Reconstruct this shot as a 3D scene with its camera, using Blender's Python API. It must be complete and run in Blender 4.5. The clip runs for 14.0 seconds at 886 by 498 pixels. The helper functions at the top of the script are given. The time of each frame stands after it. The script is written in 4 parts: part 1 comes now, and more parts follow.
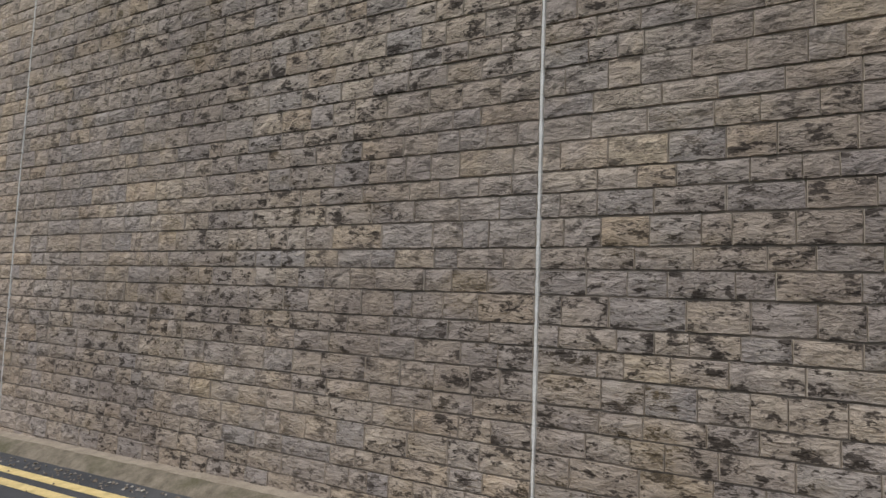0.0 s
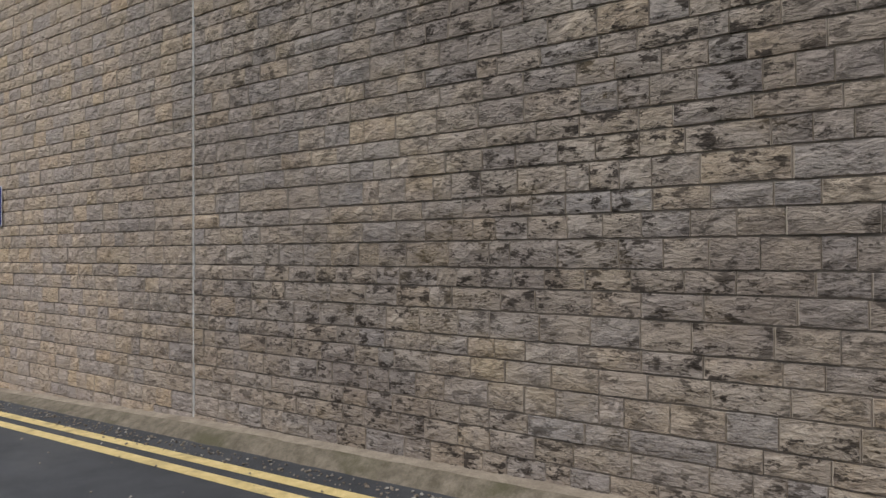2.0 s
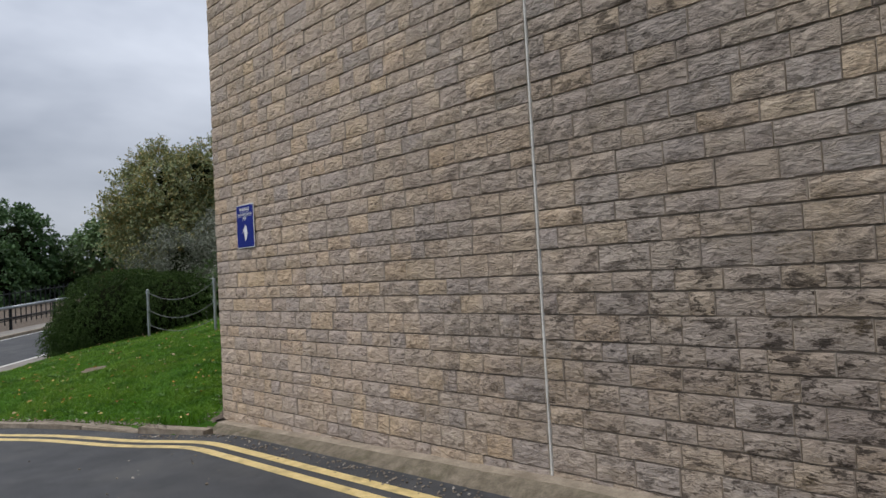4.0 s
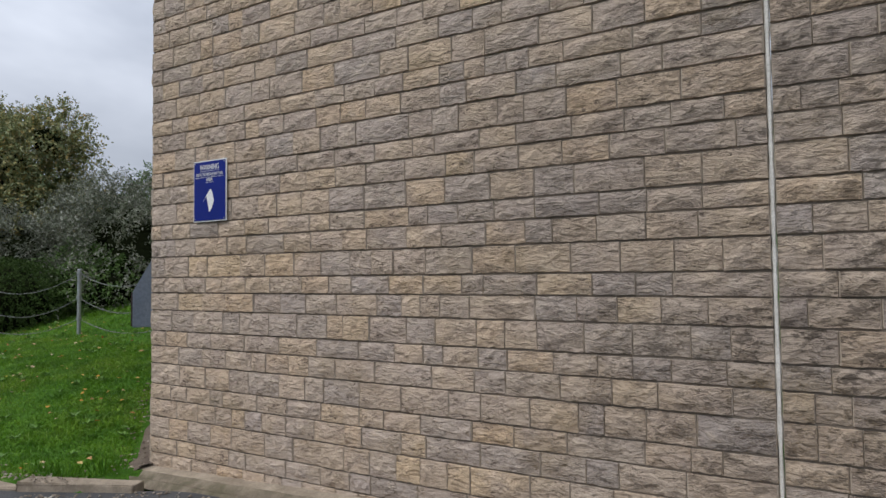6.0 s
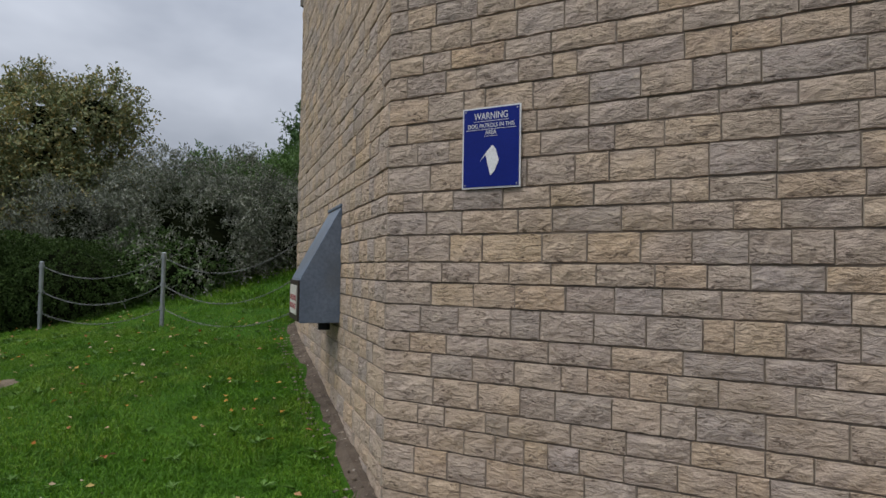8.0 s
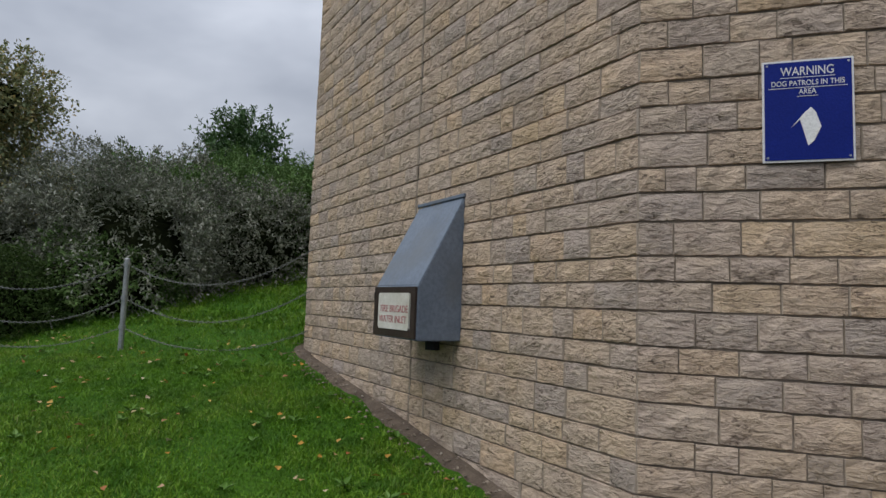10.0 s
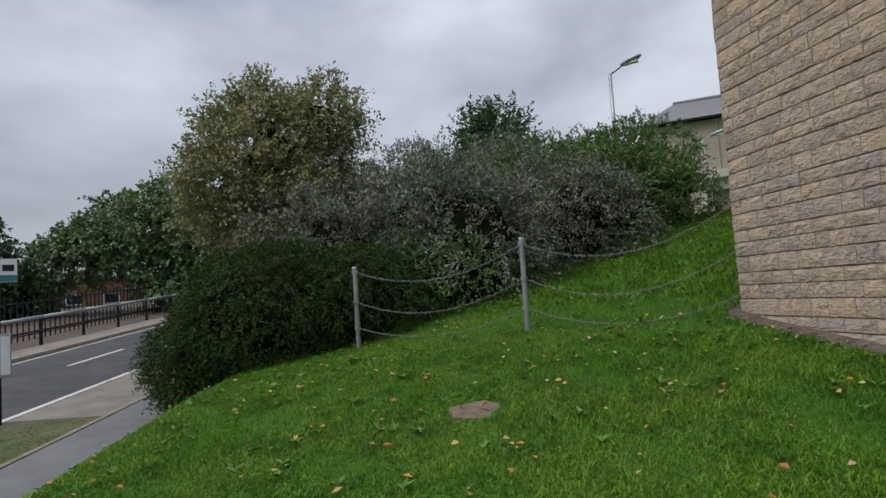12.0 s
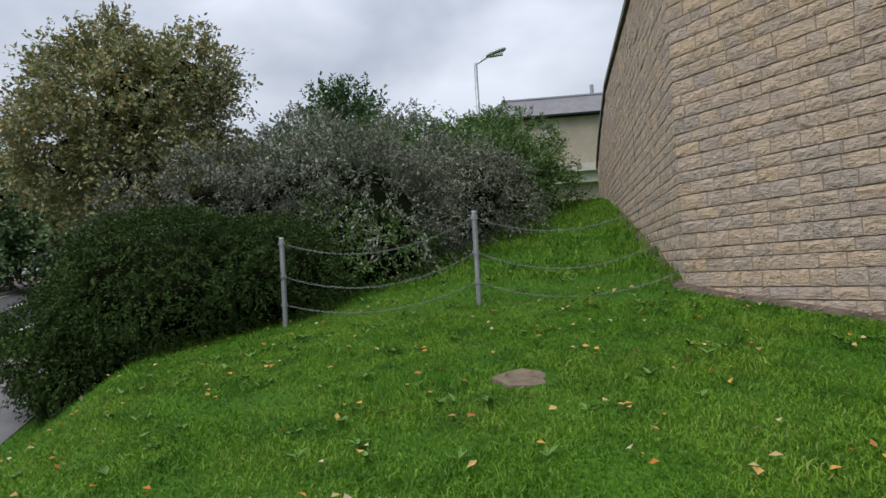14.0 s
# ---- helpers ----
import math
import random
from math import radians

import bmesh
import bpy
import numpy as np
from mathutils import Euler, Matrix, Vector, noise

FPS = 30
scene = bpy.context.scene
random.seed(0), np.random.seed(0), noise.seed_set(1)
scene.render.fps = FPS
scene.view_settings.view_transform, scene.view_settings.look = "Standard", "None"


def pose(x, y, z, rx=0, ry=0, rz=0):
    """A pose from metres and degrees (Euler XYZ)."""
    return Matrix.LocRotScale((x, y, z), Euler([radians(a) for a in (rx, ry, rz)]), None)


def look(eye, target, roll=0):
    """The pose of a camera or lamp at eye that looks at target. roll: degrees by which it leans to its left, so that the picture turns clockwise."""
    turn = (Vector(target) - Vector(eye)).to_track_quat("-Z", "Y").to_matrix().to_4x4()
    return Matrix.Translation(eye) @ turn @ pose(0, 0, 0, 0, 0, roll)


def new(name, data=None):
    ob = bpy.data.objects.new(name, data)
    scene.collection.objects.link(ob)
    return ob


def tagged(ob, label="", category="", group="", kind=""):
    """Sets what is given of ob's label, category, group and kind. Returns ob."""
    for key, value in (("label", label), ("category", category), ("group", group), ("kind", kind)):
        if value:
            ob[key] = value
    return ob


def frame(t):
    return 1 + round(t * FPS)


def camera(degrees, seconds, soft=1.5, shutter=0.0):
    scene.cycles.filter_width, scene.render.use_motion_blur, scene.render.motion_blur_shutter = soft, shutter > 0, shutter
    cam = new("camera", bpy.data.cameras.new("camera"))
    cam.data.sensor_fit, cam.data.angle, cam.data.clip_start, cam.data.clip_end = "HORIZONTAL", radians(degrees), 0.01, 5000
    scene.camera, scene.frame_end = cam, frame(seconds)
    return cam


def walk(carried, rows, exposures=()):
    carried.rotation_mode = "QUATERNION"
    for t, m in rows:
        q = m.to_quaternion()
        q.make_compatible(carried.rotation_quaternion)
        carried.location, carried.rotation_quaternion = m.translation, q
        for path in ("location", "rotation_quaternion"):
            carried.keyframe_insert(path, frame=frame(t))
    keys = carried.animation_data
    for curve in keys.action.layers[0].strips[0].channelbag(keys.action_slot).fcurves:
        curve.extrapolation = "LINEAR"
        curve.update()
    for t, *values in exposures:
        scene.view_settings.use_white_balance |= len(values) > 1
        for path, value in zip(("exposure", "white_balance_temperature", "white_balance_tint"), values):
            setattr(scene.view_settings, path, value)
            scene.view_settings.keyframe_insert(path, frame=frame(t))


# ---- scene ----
cam = camera(70.6, 14.0, soft=1.5)
PATH = [
    (0, (0.117, 0.022, 1.57), (-0.88, 1.748, 1.728), 2.1),
    (0.5, (-0.322, 0.127, 1.505), (-1.39, 1.816, 1.577), 0.6),
    (1, (-0.877, 0.122, 1.559), (-1.908, 1.836, 1.534), -3.9),
    (1.5, (-1.338, 0.014, 1.55), (-2.37, 1.727, 1.549), -0.1),
    (2, (-1.907, -0.025, 1.536), (-3.003, 1.648, 1.55), -0.2),
    (2.5, (-2.444, -0.078, 1.472), (-3.611, 1.546, 1.476), 3.0),
    (3, (-3.029, -0.063, 1.487), (-4.284, 1.494, 1.522), -0.0),
    (3.5, (-3.551, -0.096, 1.48), (-4.926, 1.355, 1.55), -1.1),
    (4, (-4.133, -0.122, 1.51), (-5.517, 1.32, 1.58), -3.1),
    (4.2, (-4.364, -0.141, 1.492), (-5.735, 1.313, 1.56), -3.9),
    (6.3, (-6.646, 0.071, 1.433), (-7.556, 1.851, 1.518), 1.8),
    (6.5, (-6.862, 0.088, 1.418), (-7.751, 1.878, 1.506), 3.6),
    (7, (-7.491, 0.095, 1.432), (-8.457, 1.845, 1.495), 1.4),
    (7.5, (-8.038, 0.076, 1.386), (-9.013, 1.822, 1.437), 3.0),
    (8, (-8.613, 0.043, 1.395), (-9.594, 1.785, 1.469), 1.0),
    (8.2, (-8.819, 0.029, 1.374), (-9.77, 1.786, 1.46), 0.1),
    (10.3, (-11.035, 0.168, 1.184), (-11.635, 2.067, 1.372), 1.6),
    (10.5, (-11.275, 0.132, 1.182), (-11.876, 2.031, 1.362), 0.6),
    (10.8, (-11.615, 0.147, 1.164), (-12.281, 2.025, 1.331), 0.9),
    (11, (-11.854, 0.048, 1.12), (-12.664, 1.87, 1.276), -0.4),
    (11.5, (-12.376, -0.126, 1.069), (-13.484, 1.533, 1.214), -1.1),
    (12, (-12.871, -0.315, 1.022), (-14.084, 1.268, 1.167), -3.7),
    (12.5, (-13.286, -0.469, 0.982), (-14.556, 1.073, 1.087), -5.1),
    (13, (-13.728, -0.604, 0.954), (-14.939, 0.985, 1.043), -2.9),
    (13.5, (-14.061, -0.728, 0.921), (-14.947, 1.063, 1.014), -1.7),
    (14, (-14.452, -0.84, 0.943), (-15.133, 1.039, 1.017), -3.2),
]
walk(cam, [(t, look(eye, target, roll)) for t, eye, target, roll in PATH],
     [(0.0, 0.3), (1.0, 0.3), (2.0, 0.13), (3.0, 0.18), (4.0, 0.12), (6.4, 0.22), (7.0, 0.05), (7.6, -0.12), (8.2, -0.12), (10.5, -0.15), (11.5, -0.05), (12.5, -0.05), (13.0, -0.1), (13.5, 0.05), (14.0, 0.22)])


# ---- light ----
SUN_DIR = Vector((0.28, 0.46, -0.84))
world = bpy.data.worlds.new("overcast_sky")
scene.world = world
world.use_nodes = True
wn = world.node_tree
wn.nodes.clear()


def wnode(kind, **inputs):
    n = wn.nodes.new(kind)
    for k, v in inputs.items():
        n.inputs[k.replace("_", " ")].default_value = v
    return n


w_out = wnode("ShaderNodeOutputWorld")
w_bg = wnode("ShaderNodeBackground")
w_coord = wnode("ShaderNodeTexCoord")
w_map = wnode("ShaderNodeMapping")
w_map.inputs["Scale"].default_value = (1.0, 1.0, 2.2)
w_noise = wnode("ShaderNodeTexNoise", Scale=1.9, Detail=5.0, Roughness=0.5, Distortion=0.15)
w_ramp = wnode("ShaderNodeValToRGB")
w_ramp.color_ramp.elements[0].position, w_ramp.color_ramp.elements[0].color = 0.34, (0.25, 0.282, 0.35, 1)
w_ramp.color_ramp.elements[1].position, w_ramp.color_ramp.elements[1].color = 0.68, (0.62, 0.66, 0.745, 1)
w_sep = wnode("ShaderNodeSeparateXYZ")
w_grad = wnode("ShaderNodeMapRange")
w_grad.inputs["From Min"].default_value, w_grad.inputs["From Max"].default_value = 0.0, 1.0
w_grad.inputs["To Min"].default_value, w_grad.inputs["To Max"].default_value = 0.7, 2.8
w_mul = wn.nodes.new("ShaderNodeVectorMath")
w_mul.operation = "SCALE"
w_sky = wn.nodes.new("ShaderNodeTexSky")
w_sky.sky_type, w_sky.sun_disc = "NISHITA", False
w_sky.sun_elevation = math.asin(0.84 / SUN_DIR.length)
w_sky.sun_rotation = math.atan2(-SUN_DIR.x, -SUN_DIR.y)
w_skyscale = wn.nodes.new("ShaderNodeVectorMath")
w_skyscale.operation = "SCALE"
w_skyscale.inputs["Scale"].default_value = 0.1
w_mix = wn.nodes.new("ShaderNodeMix")
w_mix.data_type = "RGBA"
w_mix.inputs[0].default_value = 0.92
for a, b in ((w_coord.outputs["Generated"], w_map.inputs["Vector"]), (w_map.outputs[0], w_noise.inputs["Vector"]),
             (w_noise.outputs["Fac"], w_ramp.inputs[0]), (w_coord.outputs["Generated"], w_sep.inputs[0]),
             (w_sep.outputs["Z"], w_grad.inputs["Value"]), (w_ramp.outputs[0], w_mul.inputs[0]),
             (w_grad.outputs[0], w_mul.inputs["Scale"]), (w_sky.outputs[0], w_skyscale.inputs[0]),
             (w_skyscale.outputs[0], w_mix.inputs[6]), (w_mul.outputs[0], w_mix.inputs[7]),
             (w_mix.outputs[2], w_bg.inputs["Color"]), (w_bg.outputs[0], w_out.inputs[0])):
    wn.links.new(a, b)
w_bg.inputs["Strength"].default_value = 0.9

sun_data = bpy.data.lights.new("sun", "SUN")
sun_data.energy, sun_data.angle, sun_data.color = 1.9, radians(45), (1.0, 0.96, 0.9)
sun_ob = new("sun", sun_data)
sun_ob.matrix_basis = Matrix.Translation((0, 0, 30)) @ SUN_DIR.to_track_quat("-Z", "Y").to_matrix().to_4x4()


# ---- materials ----
class Mat:
    """A node material under construction; out() closes it."""

    def __init__(self, name):
        self.mat = bpy.data.materials.new(name)
        self.mat.use_nodes = True
        self.nt = self.mat.node_tree
        self.bsdf = self.nt.nodes["Principled BSDF"]

    def node(self, kind, ins=None, **props):
        n = self.nt.nodes.new(kind)
        for k, v in props.items():
            setattr(n, k, v)
        for k, v in (ins or {}).items():
            self.put(v, n.inputs[k])
        return n

    def put(self, v, socket):
        if isinstance(v, bpy.types.NodeSocket):
            self.nt.links.new(v, socket)
        else:
            socket.default_value = v

    def pos(self, scale=(1, 1, 1), world_space=True):
        src = self.node("ShaderNodeNewGeometry").outputs["Position"] if world_space else self.node("ShaderNodeTexCoord").outputs["Object"]
        return self.node("ShaderNodeMapping", {"Vector": src, "Scale": scale}).outputs[0]

    def noise(self, vec, scale, detail=4.0, rough=0.55, distortion=0.0):
        return self.node("ShaderNodeTexNoise", {"Vector": vec, "Scale": scale, "Detail": detail, "Roughness": rough, "Distortion": distortion}).outputs["Fac"]

    def ramp(self, fac, stops):
        n = self.node("ShaderNodeValToRGB", {"Fac": fac})
        e = n.color_ramp.elements
        while len(e) < len(stops):
            e.new(0.5)
        for el, (p, c) in zip(e, stops):
            el.position = p
            el.color = (c, c, c, 1) if isinstance(c, (int, float)) else (*c, 1)
        return n.outputs[0]

    def mix(self, fac, a, b, blend="MIX"):
        n = self.node("ShaderNodeMix", data_type="RGBA", blend_type=blend)
        self.put(fac, n.inputs[0])
        self.put((*a, 1) if isinstance(a, tuple) and len(a) == 3 else a, n.inputs[6])
        self.put((*b, 1) if isinstance(b, tuple) and len(b) == 3 else b, n.inputs[7])
        return n.outputs[2]

    def math(self, op, a, b=0.0):
        n = self.node("ShaderNodeMath", operation=op)
        self.put(a, n.inputs[0])
        self.put(b, n.inputs[1])
        return n.outputs[0]

    def out(self, color, rough=0.8, bump=None, strength=0.4, distance=0.01, metal=0.0, spec=None):
        self.put((*color, 1) if isinstance(color, tuple) else color, self.bsdf.inputs["Base Color"])
        self.put(rough, self.bsdf.inputs["Roughness"])
        self.bsdf.inputs["Metallic"].default_value = metal
        if spec is not None:
            self.bsdf.inputs["Specular IOR Level"].default_value = spec
        if bump is not None:
            b = self.node("ShaderNodeBump", {"Height": bump, "Strength": strength, "Distance": distance})
            self.nt.links.new(b.outputs[0], self.bsdf.inputs["Normal"])
        return self.mat


def stone_material(name, joined):
    """Rock-faced buff and grey walling stone in thin layers, with black weathering that fades out along the wall."""
    m = Mat(name)
    rnd = m.node("ShaderNodeNewGeometry").outputs["Random Per Island"] if joined else m.node("ShaderNodeObjectInfo").outputs["Random"]
    base = m.ramp(rnd, [(0.0, (0.45, 0.37, 0.285)), (0.1, (0.5, 0.405, 0.3)), (0.2, (0.37, 0.32, 0.28)), (0.3, (0.47, 0.385, 0.295)), (0.4, (0.41, 0.355, 0.305)),
                        (0.5, (0.53, 0.42, 0.29)), (0.6, (0.36, 0.325, 0.3)), (0.7, (0.46, 0.39, 0.315)), (0.8, (0.5, 0.385, 0.265)), (0.9, (0.42, 0.365, 0.31)), (1.0, (0.34, 0.305, 0.275))])
    off = m.node("ShaderNodeCombineXYZ", {"X": m.math("MULTIPLY", rnd, 37.0), "Y": 0.0, "Z": m.math("MULTIPLY", rnd, 11.0)}).outputs[0]
    p = m.node("ShaderNodeVectorMath", {0: m.pos(), 1: off}, operation="ADD").outputs[0]
    strat = lambda sx, sz: m.node("ShaderNodeMapping", {"Vector": p, "Scale": (sx, sx, sz)}).outputs[0]
    beds = m.noise(strat(11.0, 30.0), 1.0, 5.0, 0.6, 0.7)
    leaves = m.noise(strat(25.0, 58.0), 1.0, 5.0, 0.62, 0.9)
    rugged = m.ramp(m.noise(p, 6.5, 3.0, 0.55), [(0.4, 0.15), (0.6, 1.0)])
    grain = m.noise(p, 110.0, 3.0, 0.6)
    patch = m.noise(p, 4.0, 4.0)
    col = m.mix(m.ramp(patch, [(0.42, 0.0), (0.7, 0.55)]), base, (0.39, 0.34, 0.315))
    # relief is coloured in too: lows of the bump noises darker, highs paler
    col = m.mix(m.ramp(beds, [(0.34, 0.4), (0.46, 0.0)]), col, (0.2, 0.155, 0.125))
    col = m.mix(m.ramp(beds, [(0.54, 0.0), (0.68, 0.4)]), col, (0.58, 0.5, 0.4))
    dark_hollow = m.math("MULTIPLY", m.ramp(leaves, [(0.36, 0.9), (0.45, 0.0)]), rugged)
    col = m.mix(dark_hollow, col, (0.12, 0.095, 0.078))
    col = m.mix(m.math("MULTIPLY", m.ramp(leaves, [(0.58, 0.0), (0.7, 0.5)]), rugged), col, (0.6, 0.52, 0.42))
    col = m.mix(m.ramp(grain, [(0.32, 0.25), (0.6, 0.0)]), col, (0.12, 0.1, 0.085))
    wp = m.pos((1.0, 1.0, 1.5))
    big = m.noise(wp, 0.55, 3.0, 0.5)
    blot = m.noise(m.node("ShaderNodeVectorMath", {0: m.pos((1.0, 1.0, 1.9)), 1: off}, operation="ADD").outputs[0], 7.0, 4.0, 0.6, 0.3)
    xyz = m.node("ShaderNodeSeparateXYZ", {0: m.pos()})
    along = m.math("ADD", xyz.outputs["X"], m.math("MULTIPLY", m.noise(m.pos(), 0.6, 3.0), 4.0))
    dirty = m.node("ShaderNodeMapRange", {"Value": along, "From Min": -6.6, "From Max": -2.6, "To Min": 0.0, "To Max": 1.0}).outputs[0]
    col = m.mix(m.math("SUBTRACT", 1.0, dirty), col, m.mix(1.0, col, (1.18, 1.12, 1.08), "MULTIPLY"))
    grime = m.ramp(m.noise(m.pos((0.8, 1, 1.3)), 0.9, 4.0), [(0.36, 0.6), (0.62, 0.1)])
    col = m.mix(m.math("MULTIPLY", grime, dirty), col, (0.19, 0.152, 0.13))
    ragged = m.ramp(m.math("ADD", m.math("MULTIPLY", leaves, 0.55), m.math("MULTIPLY", blot, 0.75)), [(0.672, 0.0), (0.735, 0.95)])
    spots = m.math("MULTIPLY", m.math("MULTIPLY", ragged, m.math("ADD", m.math("MULTIPLY", dirty, 0.9), 0.1)), m.ramp(big, [(0.36, 0.35), (0.5, 1.0)]))
    col = m.mix(spots, col, (0.05, 0.04, 0.033))
    algae = m.math("MULTIPLY", m.ramp(m.noise(wp, 1.7, 3.0), [(0.56, 0.0), (0.7, 0.35)]), m.ramp(grain, [(0.4, 0.3), (0.6, 1.0)]))
    col = m.mix(algae, col, (0.3, 0.215, 0.1))
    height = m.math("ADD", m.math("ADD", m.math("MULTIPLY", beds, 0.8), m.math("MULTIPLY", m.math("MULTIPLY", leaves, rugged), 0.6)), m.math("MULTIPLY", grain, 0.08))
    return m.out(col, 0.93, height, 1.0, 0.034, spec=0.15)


def mottled(name, dark, light, scale, rough=0.85, bump_scale=120.0, strength=0.3, distance=0.004, metal=0.0, spec=None, stains=None):
    m = Mat(name)
    p = m.pos()
    a, b = m.noise(p, scale, 5.0, 0.6), m.noise(p, bump_scale, 3.0, 0.6)
    col = m.mix(m.ramp(a, [(0.32, 0.0), (0.68, 1.0)]), dark, light)
    col = m.mix(m.ramp(b, [(0.35, 0.3), (0.6, 0.0)]), col, tuple(0.45 * v for v in dark))
    if stains:
        col = m.mix(m.ramp(m.noise(p, scale * 0.3, 5.0, 0.65), [(0.5, 0.0), (0.66, 0.75)]), col, stains)
    return m.out(col, rough, b, strength, distance, metal, spec)


def leaf_material(name, colours, spec=0.35, rough=0.5):
    m = Mat(name)
    rnd = m.node("ShaderNodeNewGeometry").outputs["Random Per Island"]
    n = len(colours) - 1
    col = m.ramp(rnd, [(i / n, c) for i, c in enumerate(colours)])
    patch = m.noise(m.pos(), 1.1, 3.0)
    col = m.mix(m.ramp(patch, [(0.35, 0.45), (0.65, 0.0)]), col, tuple(0.55 * v for v in colours[0]))
    m.out(col, rough, spec=spec)
    trans = m.node("ShaderNodeBsdfTranslucent", {"Color": col})
    mixer = m.node("ShaderNodeMixShader", {0: 0.12, 1: m.bsdf.outputs[0], 2: trans.outputs[0]})
    m.nt.links.new(mixer.outputs[0], m.nt.nodes["Material Output"].inputs["Surface"])
    return m.mat


PERP_MORTAR = mottled("pale_mortar", (0.36, 0.3, 0.24), (0.47, 0.4, 0.325), 9.0, 0.95, 200.0, 0.5)
def grass_material():
    m = Mat("grass_blade")
    rnd = m.node("ShaderNodeNewGeometry").outputs["Random Per Island"]
    fresh = m.ramp(rnd, [(0.0, (0.05, 0.15, 0.007)), (0.35, (0.085, 0.215, 0.011)), (0.7, (0.13, 0.27, 0.017)), (1.0, (0.07, 0.18, 0.009))])
    pale = m.ramp(rnd, [(0.0, (0.1, 0.2, 0.012)), (0.5, (0.145, 0.27, 0.018)), (0.93, (0.19, 0.3, 0.03)), (1.0, (0.34, 0.32, 0.12))])
    p = m.pos()
    col = m.mix(m.ramp(m.noise(p, 0.9, 4.0, 0.6), [(0.42, 0.0), (0.62, 0.85)]), fresh, pale)
    col = m.mix(m.ramp(m.noise(p, 3.6, 3.0, 0.6), [(0.36, 0.55), (0.52, 0.0)]), col, (0.028, 0.085, 0.008))
    m.out(col, 0.55, spec=0.25)
    trans = m.node("ShaderNodeBsdfTranslucent", {"Color": col})
    mixer = m.node("ShaderNodeMixShader", {0: 0.12, 1: m.bsdf.outputs[0], 2: trans.outputs[0]})
    m.nt.links.new(mixer.outputs[0], m.nt.nodes["Material Output"].inputs["Surface"])
    return m.mat


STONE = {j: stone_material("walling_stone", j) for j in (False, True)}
MORTAR = mottled("mortar", (0.18, 0.15, 0.12), (0.28, 0.232, 0.187), 9.0, 0.95, 200.0, 0.5)
SEALANT = mottled("white_sealant", (0.52, 0.5, 0.46), (0.7, 0.68, 0.64), 12.0, 0.7)
DARK_JOINT = mottled("dark_joint", (0.03, 0.027, 0.024), (0.06, 0.052, 0.045), 12.0, 0.9)
COPING = mottled("coping_stone", (0.11, 0.1, 0.09), (0.2, 0.18, 0.155), 6.0, 0.9)
ASPHALT = mottled("asphalt", (0.03, 0.031, 0.034), (0.056, 0.057, 0.061), 2.4, 0.85, 110.0, 0.55, 0.006, stains=(0.07, 0.069, 0.068))
FOOTWAY = mottled("footway_asphalt", (0.12, 0.12, 0.125), (0.175, 0.175, 0.18), 2.2, 0.85, 160.0, 0.4)
VERGE = mottled("worn_paving", (0.15, 0.135, 0.115), (0.25, 0.225, 0.195), 1.6, 0.9, 90.0, 0.4)
YELLOW = mottled("road_yellow", (0.55, 0.41, 0.16), (0.72, 0.56, 0.26), 16.0, 0.7, 140.0, 0.4, stains=(0.3, 0.23, 0.1))
WHITE_LINE = mottled("road_white", (0.5, 0.49, 0.45), (0.66, 0.65, 0.6), 8.0, 0.7, 140.0, 0.3)
CONCRETE = mottled("kerb_concrete", (0.21, 0.17, 0.125), (0.36, 0.3, 0.23), 9.0, 0.92, 70.0, 0.8, 0.01, stains=(0.16, 0.125, 0.09))
HAUNCH = mottled("haunch_face", (0.11, 0.09, 0.06), (0.23, 0.19, 0.14), 11.0, 0.92, 60.0, 0.9, 0.015, stains=(0.075, 0.068, 0.032))
SOIL = mottled("bare_soil", (0.075, 0.055, 0.04), (0.15, 0.115, 0.085), 7.0, 0.95, 60.0, 0.8, 0.02)
WORN_TURF = mottled("worn_turf", (0.05, 0.075, 0.02), (0.15, 0.12, 0.07), 3.0, 0.95, 50.0, 0.8, 0.02)
WORN_COVER = mottled("worn_cover", (0.12, 0.092, 0.06), (0.21, 0.165, 0.11), 9.0, 0.95, 60.0, 0.8, 0.02)
GALV = mottled("galvanised_steel", (0.3, 0.32, 0.34), (0.42, 0.44, 0.46), 9.0, 0.42, 60.0, 0.08, metal=0.55)
CHAIN_STEEL = mottled("weathered_chain_steel", (0.16, 0.165, 0.165), (0.26, 0.265, 0.265), 30.0, 0.6, metal=0.3)
BOX_GREY = mottled("grey_box_paint", (0.13, 0.165, 0.22), (0.175, 0.215, 0.275), 5.0, 0.42, 40.0, 0.12, 0.003, stains=(0.14, 0.155, 0.17))
BOX_BROWN = mottled("brown_frame", (0.025, 0.015, 0.011), (0.045, 0.028, 0.021), 8.0, 0.5)
PLATE = mottled("weathered_white_plate", (0.6, 0.59, 0.53), (0.74, 0.73, 0.68), 7.0, 0.45, stains=(0.42, 0.39, 0.3))
RED_INK = mottled("faded_red_ink", (0.3, 0.07, 0.075), (0.42, 0.14, 0.14), 14.0, 0.6)
SIGN_BLUE = mottled("sign_blue", (0.004, 0.015, 0.17), (0.006, 0.019, 0.21), 3.0, 0.5, spec=0.15)
SIGN_WHITE = mottled("sign_white", (0.7, 0.7, 0.69), (0.8, 0.8, 0.79), 5.0, 0.4)
BLACK = mottled("black_paint", (0.01, 0.011, 0.013), (0.022, 0.023, 0.026), 6.0, 0.55, spec=0.2)
TEAL = mottled("teal_panel", (0.02, 0.16, 0.18), (0.03, 0.2, 0.23), 5.0, 0.4)
SIGN_YELLOW = mottled("sign_yellow", (0.65, 0.42, 0.03), (0.75, 0.5, 0.05), 5.0, 0.4)
